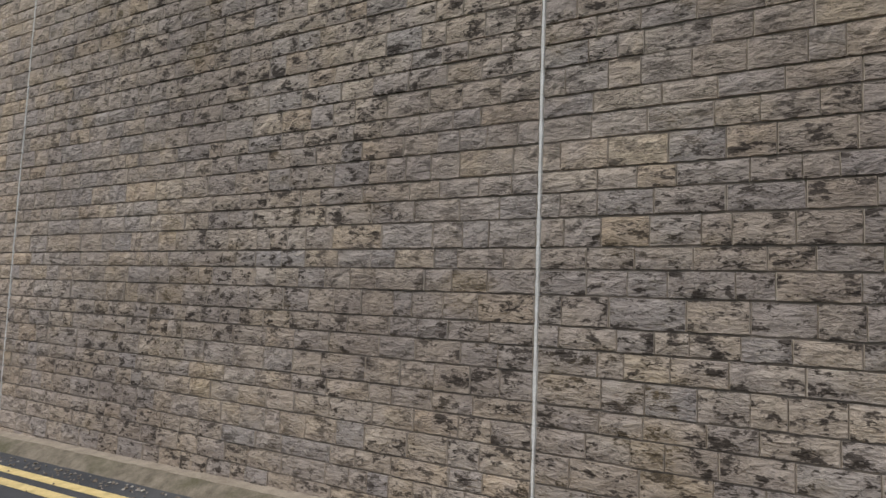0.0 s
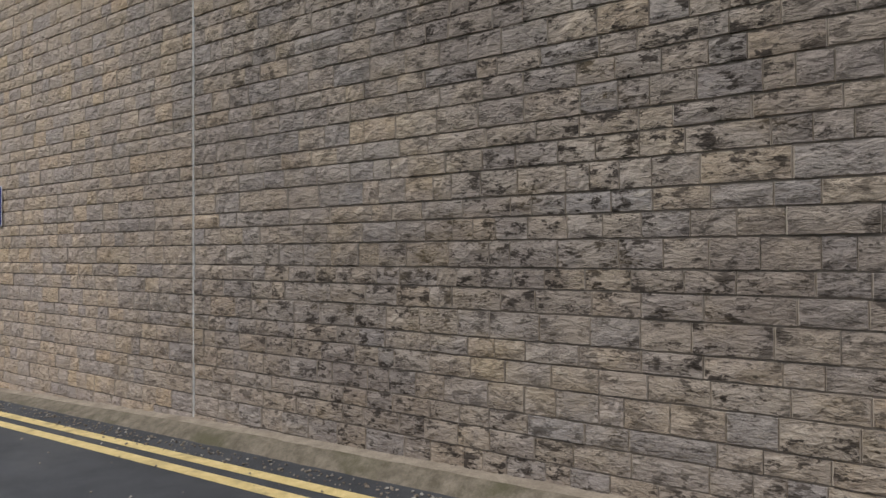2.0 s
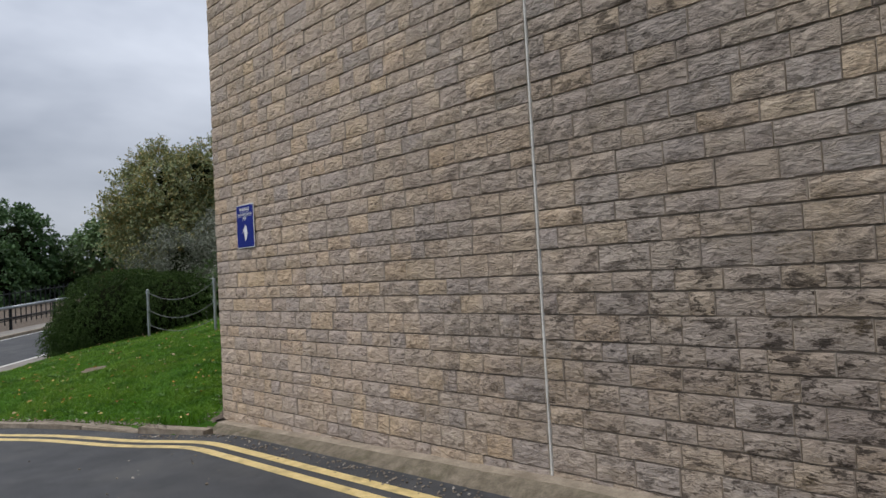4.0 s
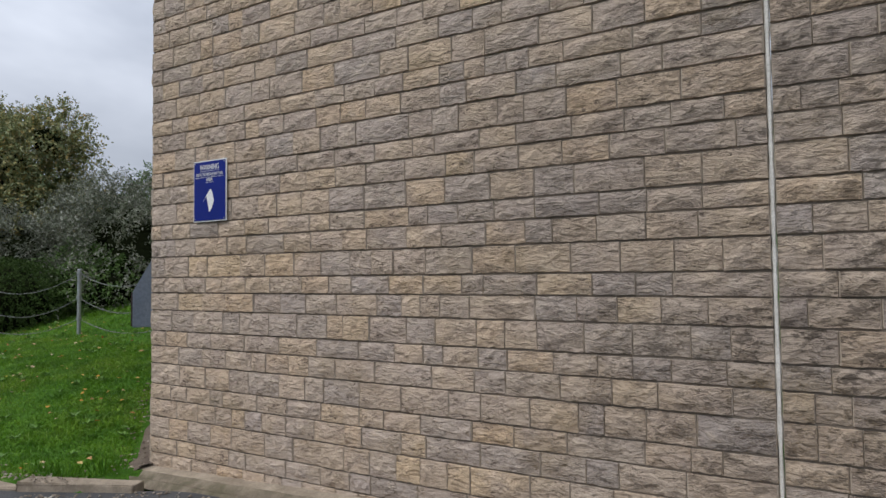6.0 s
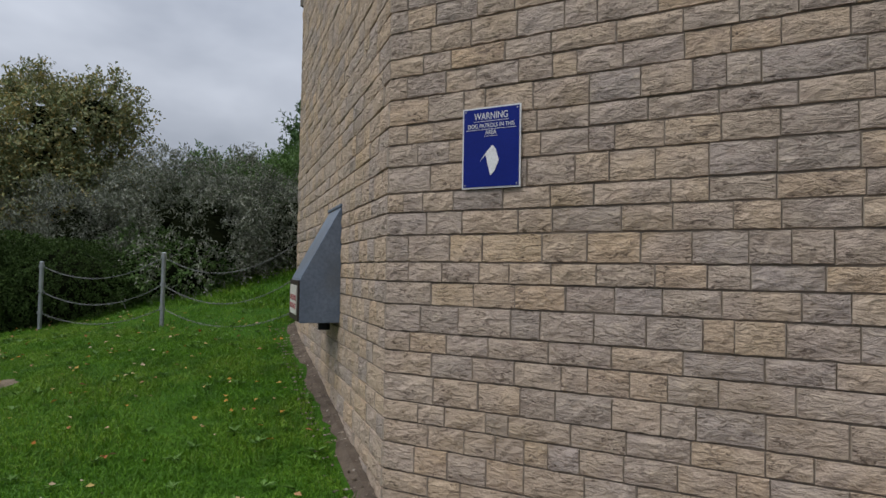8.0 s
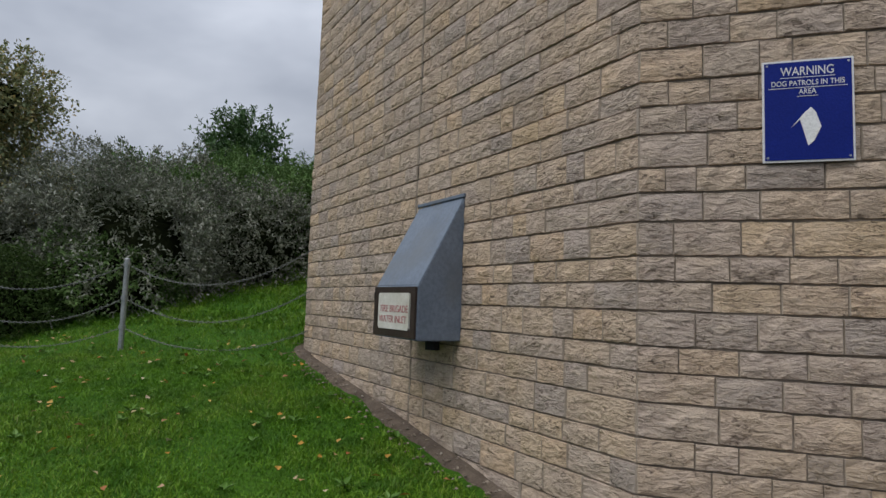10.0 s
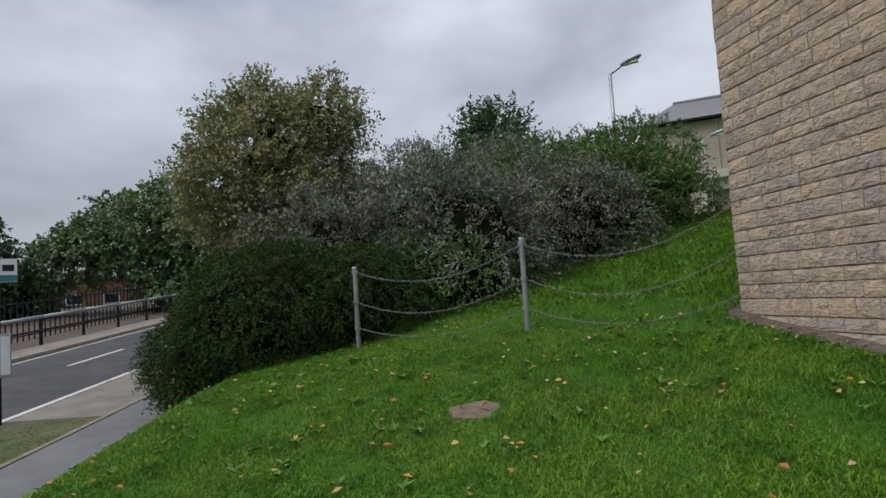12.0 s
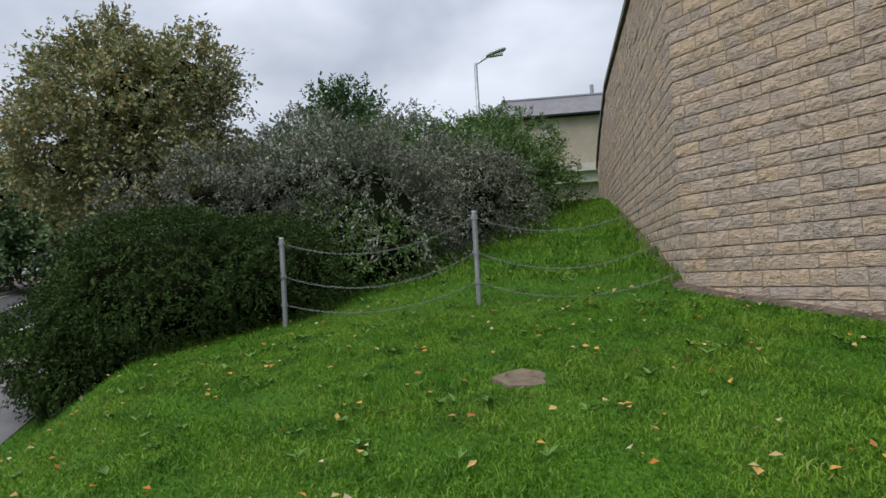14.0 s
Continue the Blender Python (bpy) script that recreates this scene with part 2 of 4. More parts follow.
BARK = mottled("bark", (0.05, 0.04, 0.032), (0.12, 0.1, 0.08), 14.0, 0.95, 70.0, 0.8, 0.01)
RENDER_BUFF = mottled("buff_stone_wall", (0.4, 0.34, 0.27), (0.47, 0.405, 0.325), 0.8, 0.92, 14.0, 0.2)
BAND = mottled("pale_band", (0.5, 0.47, 0.4), (0.58, 0.55, 0.48), 2.0, 0.85)
SLATE = mottled("slate_roof", (0.13, 0.125, 0.135), (0.19, 0.18, 0.19), 2.0, 0.6, 9.0, 0.3)
BRICK = mottled("red_brick", (0.2, 0.09, 0.055), (0.28, 0.135, 0.085), 3.0, 0.9, 18.0, 0.3)
WHITE_PAINT = mottled("white_frame_paint", (0.7, 0.7, 0.68), (0.8, 0.8, 0.78), 4.0, 0.5)
GLASS_DARK = mottled("dark_window_glass", (0.015, 0.017, 0.02), (0.03, 0.034, 0.04), 2.0, 0.08, spec=0.7)
BLADE = grass_material()
WEED = leaf_material("weed_leaf", [(0.07, 0.16, 0.02), (0.11, 0.22, 0.035), (0.15, 0.27, 0.06)], 0.25)
FALLEN = leaf_material("fallen_leaf", [(0.45, 0.16, 0.03), (0.55, 0.34, 0.07), (0.5, 0.45, 0.25), (0.4, 0.1, 0.03), (0.6, 0.55, 0.4)], 0.2, 0.7)
HEDGE_LEAF = leaf_material("hedge_leaf", [(0.027, 0.05, 0.013), (0.045, 0.082, 0.02), (0.085, 0.14, 0.035), (0.035, 0.062, 0.016)], 0.12, 0.75)
GREY_LEAF = leaf_material("grey_shrub_leaf", [(0.13, 0.15, 0.1), (0.26, 0.28, 0.225), (0.08, 0.1, 0.055), (0.46, 0.46, 0.41), (0.15, 0.17, 0.11), (0.34, 0.34, 0.29), (0.1, 0.125, 0.065)], 0.1, 0.8)
GREEN_LEAF = leaf_material("shrub_leaf", [(0.064, 0.120, 0.035), (0.104, 0.192, 0.051), (0.144, 0.240, 0.072), (0.192, 0.256, 0.112)], 0.15, 0.7)
TURNING_LEAF = leaf_material("autumn_tree_leaf", [(0.150, 0.188, 0.081), (0.250, 0.288, 0.125), (0.375, 0.350, 0.138), (0.200, 0.250, 0.119), (0.500, 0.338, 0.100), (0.325, 0.338, 0.200), (0.163, 0.213, 0.100)], 0.3, 0.55)
CHERRY_LEAF = leaf_material("dark_tree_leaf", [(0.046, 0.098, 0.033), (0.072, 0.143, 0.046), (0.104, 0.182, 0.058)], 0.35)
FAR_LEAF = leaf_material("far_tree_leaf", [(0.099, 0.167, 0.068), (0.157, 0.245, 0.099), (0.216, 0.294, 0.117)], 0.3)
# near-black: the shade between the leaves is put into the colour
SHADE_CORE = mottled("inner_shade_black", (0.008, 0.011, 0.005), (0.018, 0.022, 0.01), 8.0, 1.0, spec=0.0)


def turf_material():
    m = Mat("turf")
    p = m.pos()
    a, b, c = m.noise(p, 0.7, 4.0), m.noise(p, 45.0, 4.0, 0.7), m.noise(p, 5.0, 3.0)
    col = m.mix(m.ramp(a, [(0.35, 0.0), (0.65, 1.0)]), (0.04, 0.12, 0.008), (0.07, 0.17, 0.013))
    col = m.mix(m.ramp(b, [(0.35, 0.7), (0.6, 0.0)]), col, (0.015, 0.035, 0.008))
    col = m.mix(m.ramp(c, [(0.6, 0.0), (0.75, 0.4)]), col, (0.09, 0.13, 0.03))
    return m.out(col, 0.9, b, 0.8, 0.03, spec=0.1)


TURF = turf_material()
GRIT = leaf_material("grit", [(0.2, 0.16, 0.12), (0.35, 0.3, 0.24), (0.12, 0.09, 0.07), (0.5, 0.46, 0.4)], 0.2, 0.9)


# ---- mesh helpers ----
def mesh_ob(name, verts, faces, mat, parent=None, label="", smooth=False):
    me = bpy.data.meshes.new(name)
    me.from_pydata([tuple(v) for v in verts], [], [tuple(f) for f in faces])
    me.update()
    for m in mat if isinstance(mat, (list, tuple)) else [mat]:
        me.materials.append(m)
    if smooth:
        me.polygons.foreach_set("use_smooth", [True] * len(me.polygons))
    ob = new(name, me)
    ob.parent = parent
    return tagged(ob, label)


def part(name, bm, material, parent=None, label="", smooth=False):
    me = bpy.data.meshes.new(name)
    bm.to_mesh(me)
    bm.free()
    me.materials.append(material)
    if smooth:
        me.polygons.foreach_set("use_smooth", [True] * len(me.polygons))
    ob = new(name, me)
    ob.parent = parent
    return tagged(ob, label)


def thing(name, m, label, category, group="", kind=""):
    ob = new(name)
    ob.empty_display_size = 0.1
    ob.matrix_basis = m
    return tagged(ob, label, category, group, kind)


def box_bm(x0, x1, y0, y1, z0, z1, bevel=0.0, bm=None):
    own = bm is None
    bm = bm or bmesh.new()
    r = bmesh.ops.create_cube(bm, size=1.0, matrix=Matrix.Translation(((x0 + x1) / 2, (y0 + y1) / 2, (z0 + z1) / 2)) @ Matrix.Diagonal((x1 - x0, y1 - y0, z1 - z0, 1)))
    if bevel and own:
        bmesh.ops.bevel(bm, geom=bm.edges[:], offset=bevel, segments=2, affect="EDGES", profile=0.6)
    return bm


def rod_bm(a, b, r0, r1=None, seg=10, bm=None):
    a, b = Vector(a), Vector(b)
    bm = bm or bmesh.new()
    d = b - a
    bmesh.ops.create_cone(bm, cap_ends=True, segments=seg, radius1=r0, radius2=r0 if r1 is None else r1, depth=d.length,
                          matrix=Matrix.Translation((a + b) / 2) @ d.to_track_quat("Z", "Y").to_matrix().to_4x4())
    return bm


def prism_bm(outline, y0, y1):
    """A flat outline in x and z, given depth from y0 to y1."""
    bm = bmesh.new()
    f = bm.faces.new([bm.verts.new((x, y0, z)) for x, z in outline])
    r = bmesh.ops.extrude_face_region(bm, geom=[f])
    bmesh.ops.translate(bm, verts=[v for v in r["geom"] if isinstance(v, bmesh.types.BMVert)], vec=(0, y1 - y0, 0))
    bmesh.ops.recalc_face_normals(bm, faces=bm.faces[:])
    return bm


def text_ob(body, size, m, material, parent, depth=0.001, wide=1.0, label=""):
    cu = bpy.data.curves.new("lettering", "FONT")
    cu.body, cu.size, cu.align_x, cu.align_y, cu.extrude = body, size, "CENTER", "CENTER", depth
    tmp = bpy.data.objects.new("lettering", cu)
    scene.collection.objects.link(tmp)
    bpy.context.view_layer.update()
    me = bpy.data.meshes.new_from_object(tmp.evaluated_get(bpy.context.evaluated_depsgraph_get()))
    bpy.data.objects.remove(tmp)
    me.materials.clear()
    me.materials.append(material)
    ob = new("lettering", me)
    ob.parent = parent
    ob.matrix_basis = m @ Matrix.Diagonal((wide, 1, 1, 1))
    return tagged(ob, label)


# ---- ground ----
ROAD_N, ROAD_D = np.array((0.796, 0.605)), np.array((-0.605, 0.796))
KERB_X = [-19.0, -17.6, -16.2, -14.7, -13.37, -12.3, -11.36, -10.8, -10.45, -10.1, 9.0]
KERB_Y = [-6.3, -2.8, -0.6, 0.85, 1.62, 2.07, 2.35, 2.46, 2.64, 2.86, 2.87]


def kerb_y(x):
    return np.interp(x, KERB_X, KERB_Y)


def side_road_z(x):
    return 0.12 + 0.03 * (np.clip(x, -22, 9) + 6)


def main_road_z(a):
    return -0.41 + 0.069 * (np.clip(a, 0, 60) - 18.9)


def smooth01(v):
    v = np.clip(v, 0, 1)
    return v * v * (3 - 2 * v)


def grass_z(x, y):
    x, y = np.asarray(x, float), np.asarray(y, float)
    up = np.where(y < 6, 0.55 + 0.14 * (y - 5.9), 0.564 + 0.215 * (np.minimum(y, 15) - 6) + 0.05 * np.clip(y - 15, 0, 60))
    z = up + 0.02 * (np.clip(x, -30, 0) + 16.5) - 0.075 * np.clip(x + 14.5, 0, 4) - 0.012 * np.clip(-17 - x, 0, 5) ** 2
    c, a = x * ROAD_N[0] + y * ROAD_N[1], x * ROAD_D[0] + y * ROAD_D[1]
    w = smooth01((c + 14.6) / 1.5)
    return (main_road_z(a) + 0.03) * (1 - w) + z * w


def ground_z(x, y):
    x, y = np.asarray(x, float), np.asarray(y, float)
    z = grass_z(x, y)
    edge = smooth01((y - kerb_y(x) - 0.1) / 1.3)
    z = np.where(y > kerb_y(x), side_road_z(x) + 0.03 + (z - side_road_z(x) - 0.03) * edge, z)
    on_side = (y < kerb_y(x) + 0.03) & (x > -19.0) & (y > -40)
    on_side |= (x > -10.68) & (y < 4.2) & (y > -40)
    c, a = x * ROAD_N[0] + y * ROAD_N[1], x * ROAD_D[0] + y * ROAD_D[1]
    z = np.where(on_side, side_road_z(x) - 0.08, z)
    z = np.where((c < -17.3) & (c > -22.15) & ~on_side, main_road_z(a) - 0.12, z)
    z = np.where(c < -22.15, main_road_z(a) - 0.02, z)
    return z


def grid_ob(name, xs, ys, fz, mat, cond=None):
    gx, gy = np.meshgrid(xs, ys, indexing="ij")
    verts = np.stack([gx, gy, fz(gx, gy)], -1).reshape(-1, 3)
    ny = len(ys)
    faces = [(i * ny + j, (i + 1) * ny + j, (i + 1) * ny + j + 1, i * ny + j + 1) for i in range(len(xs) - 1) for j in range(ny - 1)]
    return mesh_ob(name, verts, faces, mat, smooth=True)


gxs = np.concatenate([[-3000, -800, -300, -150], np.arange(-100, -26, 3.0), np.arange(-26, -9, 0.17), np.arange(-9, 12, 1.0), [14, 30, 80, 300, 900, 3000]])
gys = np.concatenate([[-3000, -800, -200, -60], np.arange(-30, -3, 1.5), np.arange(-3, 16, 0.17), np.arange(16, 60, 3.0), [70, 120, 300, 900, 3000]])
ground = tagged(grid_ob("ground", gxs, gys, ground_z, TURF), "mown green grass bank rising from the road", "ground", kind="stuff")


def strip(name, left, right, zf, mat, lift=0.0, kind="structure", label="", parent=None, category=""):
    """A ribbon between two lines of (x, y) with the height zf(x, y)."""
    v = []
    for (ax, ay), (bx, by) in zip(left, right):
        v += [(ax, ay, float(zf(ax, ay)) + lift), (bx, by, float(zf(bx, by)) + lift)]
    f = [(2 * i, 2 * i + 1, 2 * i + 3, 2 * i + 2) for i in range(len(left) - 1)]
    return tagged(mesh_ob(name, v, f, mat, parent), label, category, kind=kind)


kx = np.concatenate([np.arange(9, -9.5, -0.8), np.arange(-9.6, -19.01, -0.12)])
kl = [(float(x), float(kerb_y(x))) for x in kx]


def shifted(line, d):
    out = []
    for i, p in enumerate(line):
        q0, q1 = np.array(line[max(i - 1, 0)]), np.array(line[min(i + 1, len(line) - 1)])
        t = (q1 - q0) / np.linalg.norm(q1 - q0)
        out.append((p[0] + d * t[1], p[1] - d * t[0]))
    return out


def soften(line, n=6):
    line = [np.array(p, float) for p in line]
    for _ in range(n):
        line = [line[0]] + [(line[i - 1] + 2 * line[i] + line[i + 1]) / 4 for i in range(1, len(line) - 1)] + [line[-1]]
    return [tuple(p) for p in line]


kl = soften(kl, 5)
yl = soften([(float(x), float(np.interp(x, [-19.0, -17.6, -16.2, -14.7, -12.9, -12.0, -10.8, -10.0, 9.0], [-6.6, -3.1, -0.9, 0.55, 1.5, 1.92, 2.27, 2.66, 2.74]))) for x in kx], 5)
side_z = lambda x, y: side_road_z(x)
side_road = strip("side_road", [(x, y + 0.05) for x, y in kl], [(x + 0.0, min(y - 1, -14.0)) for x, y in kl], side_z, ASPHALT, label="dark grey asphalt side road sloping gently", category="road")
for d in (0.0, -0.18):
    inner, outer = shifted(yl, d), shifted(yl, d - 0.095)
    strip("yellow_line", inner, outer, side_z, YELLOW, 0.004, label="one of the double yellow road lines beside the kerb", category="road marking")


def main_strip(name, c0, c1, a0, a1, mat, lift, label, category, step=2.0):
    aa = np.linspace(a0, a1, max(2, int((a1 - a0) / step) + 1))
    pt = lambda c, a: (c * ROAD_N[0] + a * ROAD_D[0], c * ROAD_N[1] + a * ROAD_D[1])
    mz = lambda x, y: main_road_z(x * ROAD_D[0] + y * ROAD_D[1])
    return strip(name, [pt(c0, a) for a in aa], [pt(c1, a) for a in aa], mz, mat, lift, label=label, category=category)


def road_point(c, a, z=0.0):
    return Vector((c * ROAD_N[0] + a * ROAD_D[0], c * ROAD_N[1] + a * ROAD_D[1], float(main_road_z(a)) + z))


main_strip("main_road", -22.1, -17.35, 2, 90, ASPHALT, 0.0, "grey asphalt main road climbing a hill", "road")
main_strip("pavement", -15.7, -14.55, 2, 60, FOOTWAY, 0.046, "smooth grey asphalt footpath beside the grass bank", "pavement")
main_strip("pavement", -17.3, -15.78, 17.2, 21.5, VERGE, 0.043, "worn brown paved strip beside the bus stop", "pavement")
main_strip("verge", -17.3, -15.78, 3.0, 17.2, WORN_TURF, 0.041, "worn soil and thin grass verge along the road", "verge")
main_strip("pavement", -23.2, -22.05, 2, 70, VERGE, 0.104, "pale far footpath along the main road", "pavement")
for a in np.arange(8, 60, 5.0):
    main_strip("centre_dash", -19.92, -19.8, a, a + 2.6, WHITE_LINE, 0.005, "white dash on the centre of the road", "road marking")
main_strip("edge_line", -17.6, -17.47, 4, 60, WHITE_LINE, 0.005, "white line along the near road edge", "road marking")
main_strip("edge_line", -18.6, -18.48, 4, 16.4, WHITE_LINE, 0.006, "white bus bay line on the road", "road marking")
main_strip("edge_line", -21.9, -21.8, 4, 60, WHITE_LINE, 0.005, "white line along the far road edge", "road marking")
main_strip("kerb_edge", -15.78, -15.7, 2, 60, CONCRETE, 0.06, "pale concrete edging between footpath and verge", "kerb")
main_strip("far_bank", -36.0, -23.2, 2, 70, SOIL, 0.02, "brown earth beyond the far footpath", "ground")
aa = np.arange(2, 71, 2.0)
kv = [tuple(road_point(c, a, z)) for a in aa for c, z in ((-22.0, -0.02), (-22.0, 0.108), (-22.12, 0.11))]
tagged(mesh_ob("kerb_far", kv, [(3 * i + j, 3 * i + j + 1, 3 * i + j + 4, 3 * i + j + 3) for i in range(len(aa) - 1) for j in range(2)], CONCRETE), "pale kerb along the far side of the road", "kerb", kind="structure")


# ---- stone walls ----
TALL, MID, LOW = 0.158, 0.133, 0.1155
CYCLE = TALL + MID + LOW
COURSE_START = 1.858 - 6 * CYCLE
WALL_TOP = 5.4
RETURN_TOP = 4.92
JOINT = 0.006  # bed joints
PERP = 0.0  # upright joints


def stone_proto(h, rng):
    """One rock-faced stone, one unit long, with its front near y = 0 and its back in the mortar."""
    us = [0.0, 0.018, 0.22, 0.42, 0.6, 0.8, 0.982, 1.0]
    vs = [0.0, 0.028, 0.34, 0.67, 0.972, 1.0]
    vv = []
    for i, u in enumerate(us):
        for j, v in enumerate(vs):
            if j in (0, len(vs) - 1):
                y = 0.03
            elif i in (0, len(us) - 1):
                y = 0.0095
            elif i in (1, len(us) - 2) or j in (1, len(vs) - 2):
                y = -0.001 - 0.003 * rng.random()
            else:
                y = -0.003 - 0.01 * rng.random()
            uu = u + (rng.random() - 0.5) * (0.01 if 0 < i < len(us) - 1 else 0.004)
            vv.append((uu, y, (v + (rng.random() - 0.5) * 0.05 * (0 < j < len(vs) - 1)) * (h - JOINT)))
    n = len(vs)
    ff = [(i * n + j, (i + 1) * n + j, (i + 1) * n + j + 1, i * n + j + 1) for i in range(len(us) - 1) for j in range(n - 1)]
    ends = [1 if f[0] // n in (0, len(us) - 2) else 0 for f in ff]
    return np.array(vv), np.array(ff), ends


rng = np.random.default_rng(7)
PROTOS = {h: [stone_proto(h, rng) for _ in range(9)] for h in (TALL, MID, LOW)}
PROTO_MESH = {}


def proto_mesh(h, k, mat):
    key = (h, k, mat.name)
    if key not in PROTO_MESH:
        me = bpy.data.meshes.new("stone")
        me.from_pydata([tuple(map(float, v)) for v in PROTOS[h][k][0]], [], [tuple(map(int, f)) for f in PROTOS[h][k][1]])
        me.materials.append(mat)
        me.materials.append(PERP_MORTAR)
        me.polygons.foreach_set("material_index", PROTOS[h][k][2])
        PROTO_MESH[key] = me
    return PROTO_MESH[key]


def courses(z_lo, z_hi):
    z, i = COURSE_START, 0
    while z < z_hi:
        h = (TALL, MID, LOW)[i % 3]
        if z + h > z_lo:
            yield z, h
        z, i = z + h, i + 1


STONE_JOBS = []


def wall_panel(name, left, right, base_l, base_r, label, near, top=WALL_TOP, top_fn=None, thickness=0.4, left_end=0.0, right_end=0.0):
    """A panel of coursed stone from left to right as seen from its face. near: (u0, u1, z0, z1), the stretch whose stones are single parts."""
    left, right = Vector(left), Vector(right)
    d = right - left
    length = d.length
    ob = mesh_core(name, length, min(base_l, base_r) - 0.5, top, thickness, top_fn)
    ob.matrix_basis = Matrix.Translation((left.x, left.y, 0)) @ Matrix.Rotation(math.atan2(d.y, d.x), 4, "Z")
    tagged(ob, label, "wall", kind="structure")
    STONE_JOBS.append((ob, length, base_l, base_r, near, top_fn or (lambda u: top), left_end, right_end))
    return ob


def mesh_core(name, length, z0, z1, thickness, top_fn):
    n = 12 if top_fn else 1
    v, f = [], []
    for i in range(n + 1):
        u = length * i / n
        zt = top_fn(u) if top_fn else z1
        v += [(u, 0.009, z0), (u, 0.009, zt), (u, thickness, zt), (u, thickness, z0)]
    for i in range(n):
        for j in range(4):
            a, b = 4 * i + j, 4 * i + (j + 1) % 4
            f.append((a, a + 4, b + 4, b))
    f += [(0, 1, 2, 3), (4 * n + 3, 4 * n + 2, 4 * n + 1, 4 * n)]
    return mesh_ob(name, v, f, MORTAR)


def lay_stones(ob, length, base_l, base_r, near, top_fn, left_end, right_end, seed):
    r = np.random.default_rng(seed)
    verts, faces, ends, total = [], [], [], 0
    single = []
    for z, h in courses(min(base_l, base_r) - 0.3, WALL_TOP + 0.2):
        u = 0.0
        while u < length - 0.02:
            w = float(np.clip(r.normal(0.238, 0.065), 0.13, 0.44))
            if u == 0.0:
                w = float(r.uniform(0.1, 0.34))
            if length - (u + w) < 0.11:
                w = length - u
            ground_here = base_l + (base_r - base_l) * (u + w / 2) / length
            if z + h > ground_here - 0.1 and z + h <= top_fn(u + w / 2) + 0.02:
                k = int(r.integers(9))
                flip = r.random() < 0.5
                out = float(r.normal(0, 0.0025))
                if near[0] <= u and u + w <= near[1] and near[2] <= z <= near[3] and len(single) < 300:
                    single.append((u, w, z, h, k, out))
                else:
                    pv, pf, pe = PROTOS[h][k]
                    ends += pe
                    q = pv.copy()
                    q[:, 0] = u + PERP / 2 + q[:, 0] * (w - PERP)
                    q[:, 1] += out
                    q[:, 2] += z + JOINT / 2
                    verts.append(q)
                    faces.append(pf + total)
                    total += len(q)
            u += w
    if verts:
        rest = mesh_ob("stones", np.concatenate(verts).tolist(), np.concatenate(faces).tolist(), [STONE[True], PERP_MORTAR], ob)
        rest.data.polygons.foreach_set("material_index", ends)
        tagged(rest, kind="stuff")
    for u, w, z, h, k, out in single:
        s = new("stone", proto_mesh(h, k, STONE[False]))
        s.parent = ob
        s.matrix_basis = Matrix.Translation((u + PERP / 2, out, z + JOINT / 2)) @ Matrix.Diagonal((w - PERP, 1, 1, 1))


WY = 3.15
C1, C2 = Vector((-10.75, WY)), Vector((-14.32, 6.27))
FACE2 = (C1 - C2).normalized()
END3 = Vector((-16.3, 18.0))
J1, J2, J3 = -6.437, -1.106, (C1 - C2).length - 2.2
WALL_LABEL = "tall wall of coursed rock-faced buff and grey stone"
wall_right = wall_panel("wall_right", (J2 + 0.012, WY), (7.0, WY), 0.32, 0.55, WALL_LABEL + ", dark stained", (0.0, 2.6, 0.3, 3.3))
wall_middle = wall_panel("wall_middle", (J1 + 0.012, WY), (J2 - 0.012, WY), 0.2, 0.32, WALL_LABEL + ", dark stained", (0.6, 4.6, 0.1, 2.5))
wall_left = wall_panel("wall_left", (C1.x, WY), (J1 - 0.012, WY), 0.0, 0.2, WALL_LABEL + ", clean", (0.0, 4.3, -0.1, 2.4))
mid3 = C2 + FACE2 * J3
wall_angled = wall_panel("wall_angled", mid3 + FACE2 * 0.01, C1, 0.28, 0.0, WALL_LABEL + " on the angled face", (0.0, 2.3, -0.1, 4.2))
wall_angled_far = wall_panel("wall_angled_far", C2, mid3 - FACE2 * 0.01, 0.6, 0.28, WALL_LABEL + " on the angled face", (0.0, 2.6, 0.2, 4.2))
LEN3 = (C2 - END3).length
top3 = lambda u: 3.5 + (RETURN_TOP - 3.5) * min(1.0, (u + 0.2) / 4.6) ** 0.6
wall_return = wall_panel("wall_return", END3, C2, 2.6, 0.6, WALL_LABEL + " running up the grass bank", (LEN3 - 4.2, LEN3, 0.5, 3.2), top_fn=top3)


def movement_joint(m, z0, z1, mat, label, half=0.011):
    r = np.random.default_rng(5)
    zs = np.arange(z0, z1, 0.06)
    v, f = [], []
    for z in zs:
        w = half * float(r.uniform(0.75, 1.25))
        y = 0.0 if mat is SEALANT else 0.012
        v += [(-w, y + 0.01, z), (-w * 0.5, y - 0.004, z), (w * 0.5, y - 0.004, z), (w, y + 0.01, z)]
    for i in range(len(zs) - 1):
        for j in range(3):
            a = 4 * i + j
            f.append((a, a + 1, a + 5, a + 4))
    ob = mesh_ob("joint_seal", v, f, mat)
    ob.matrix_basis = m
    return tagged(ob, label, "trim", kind="structure")


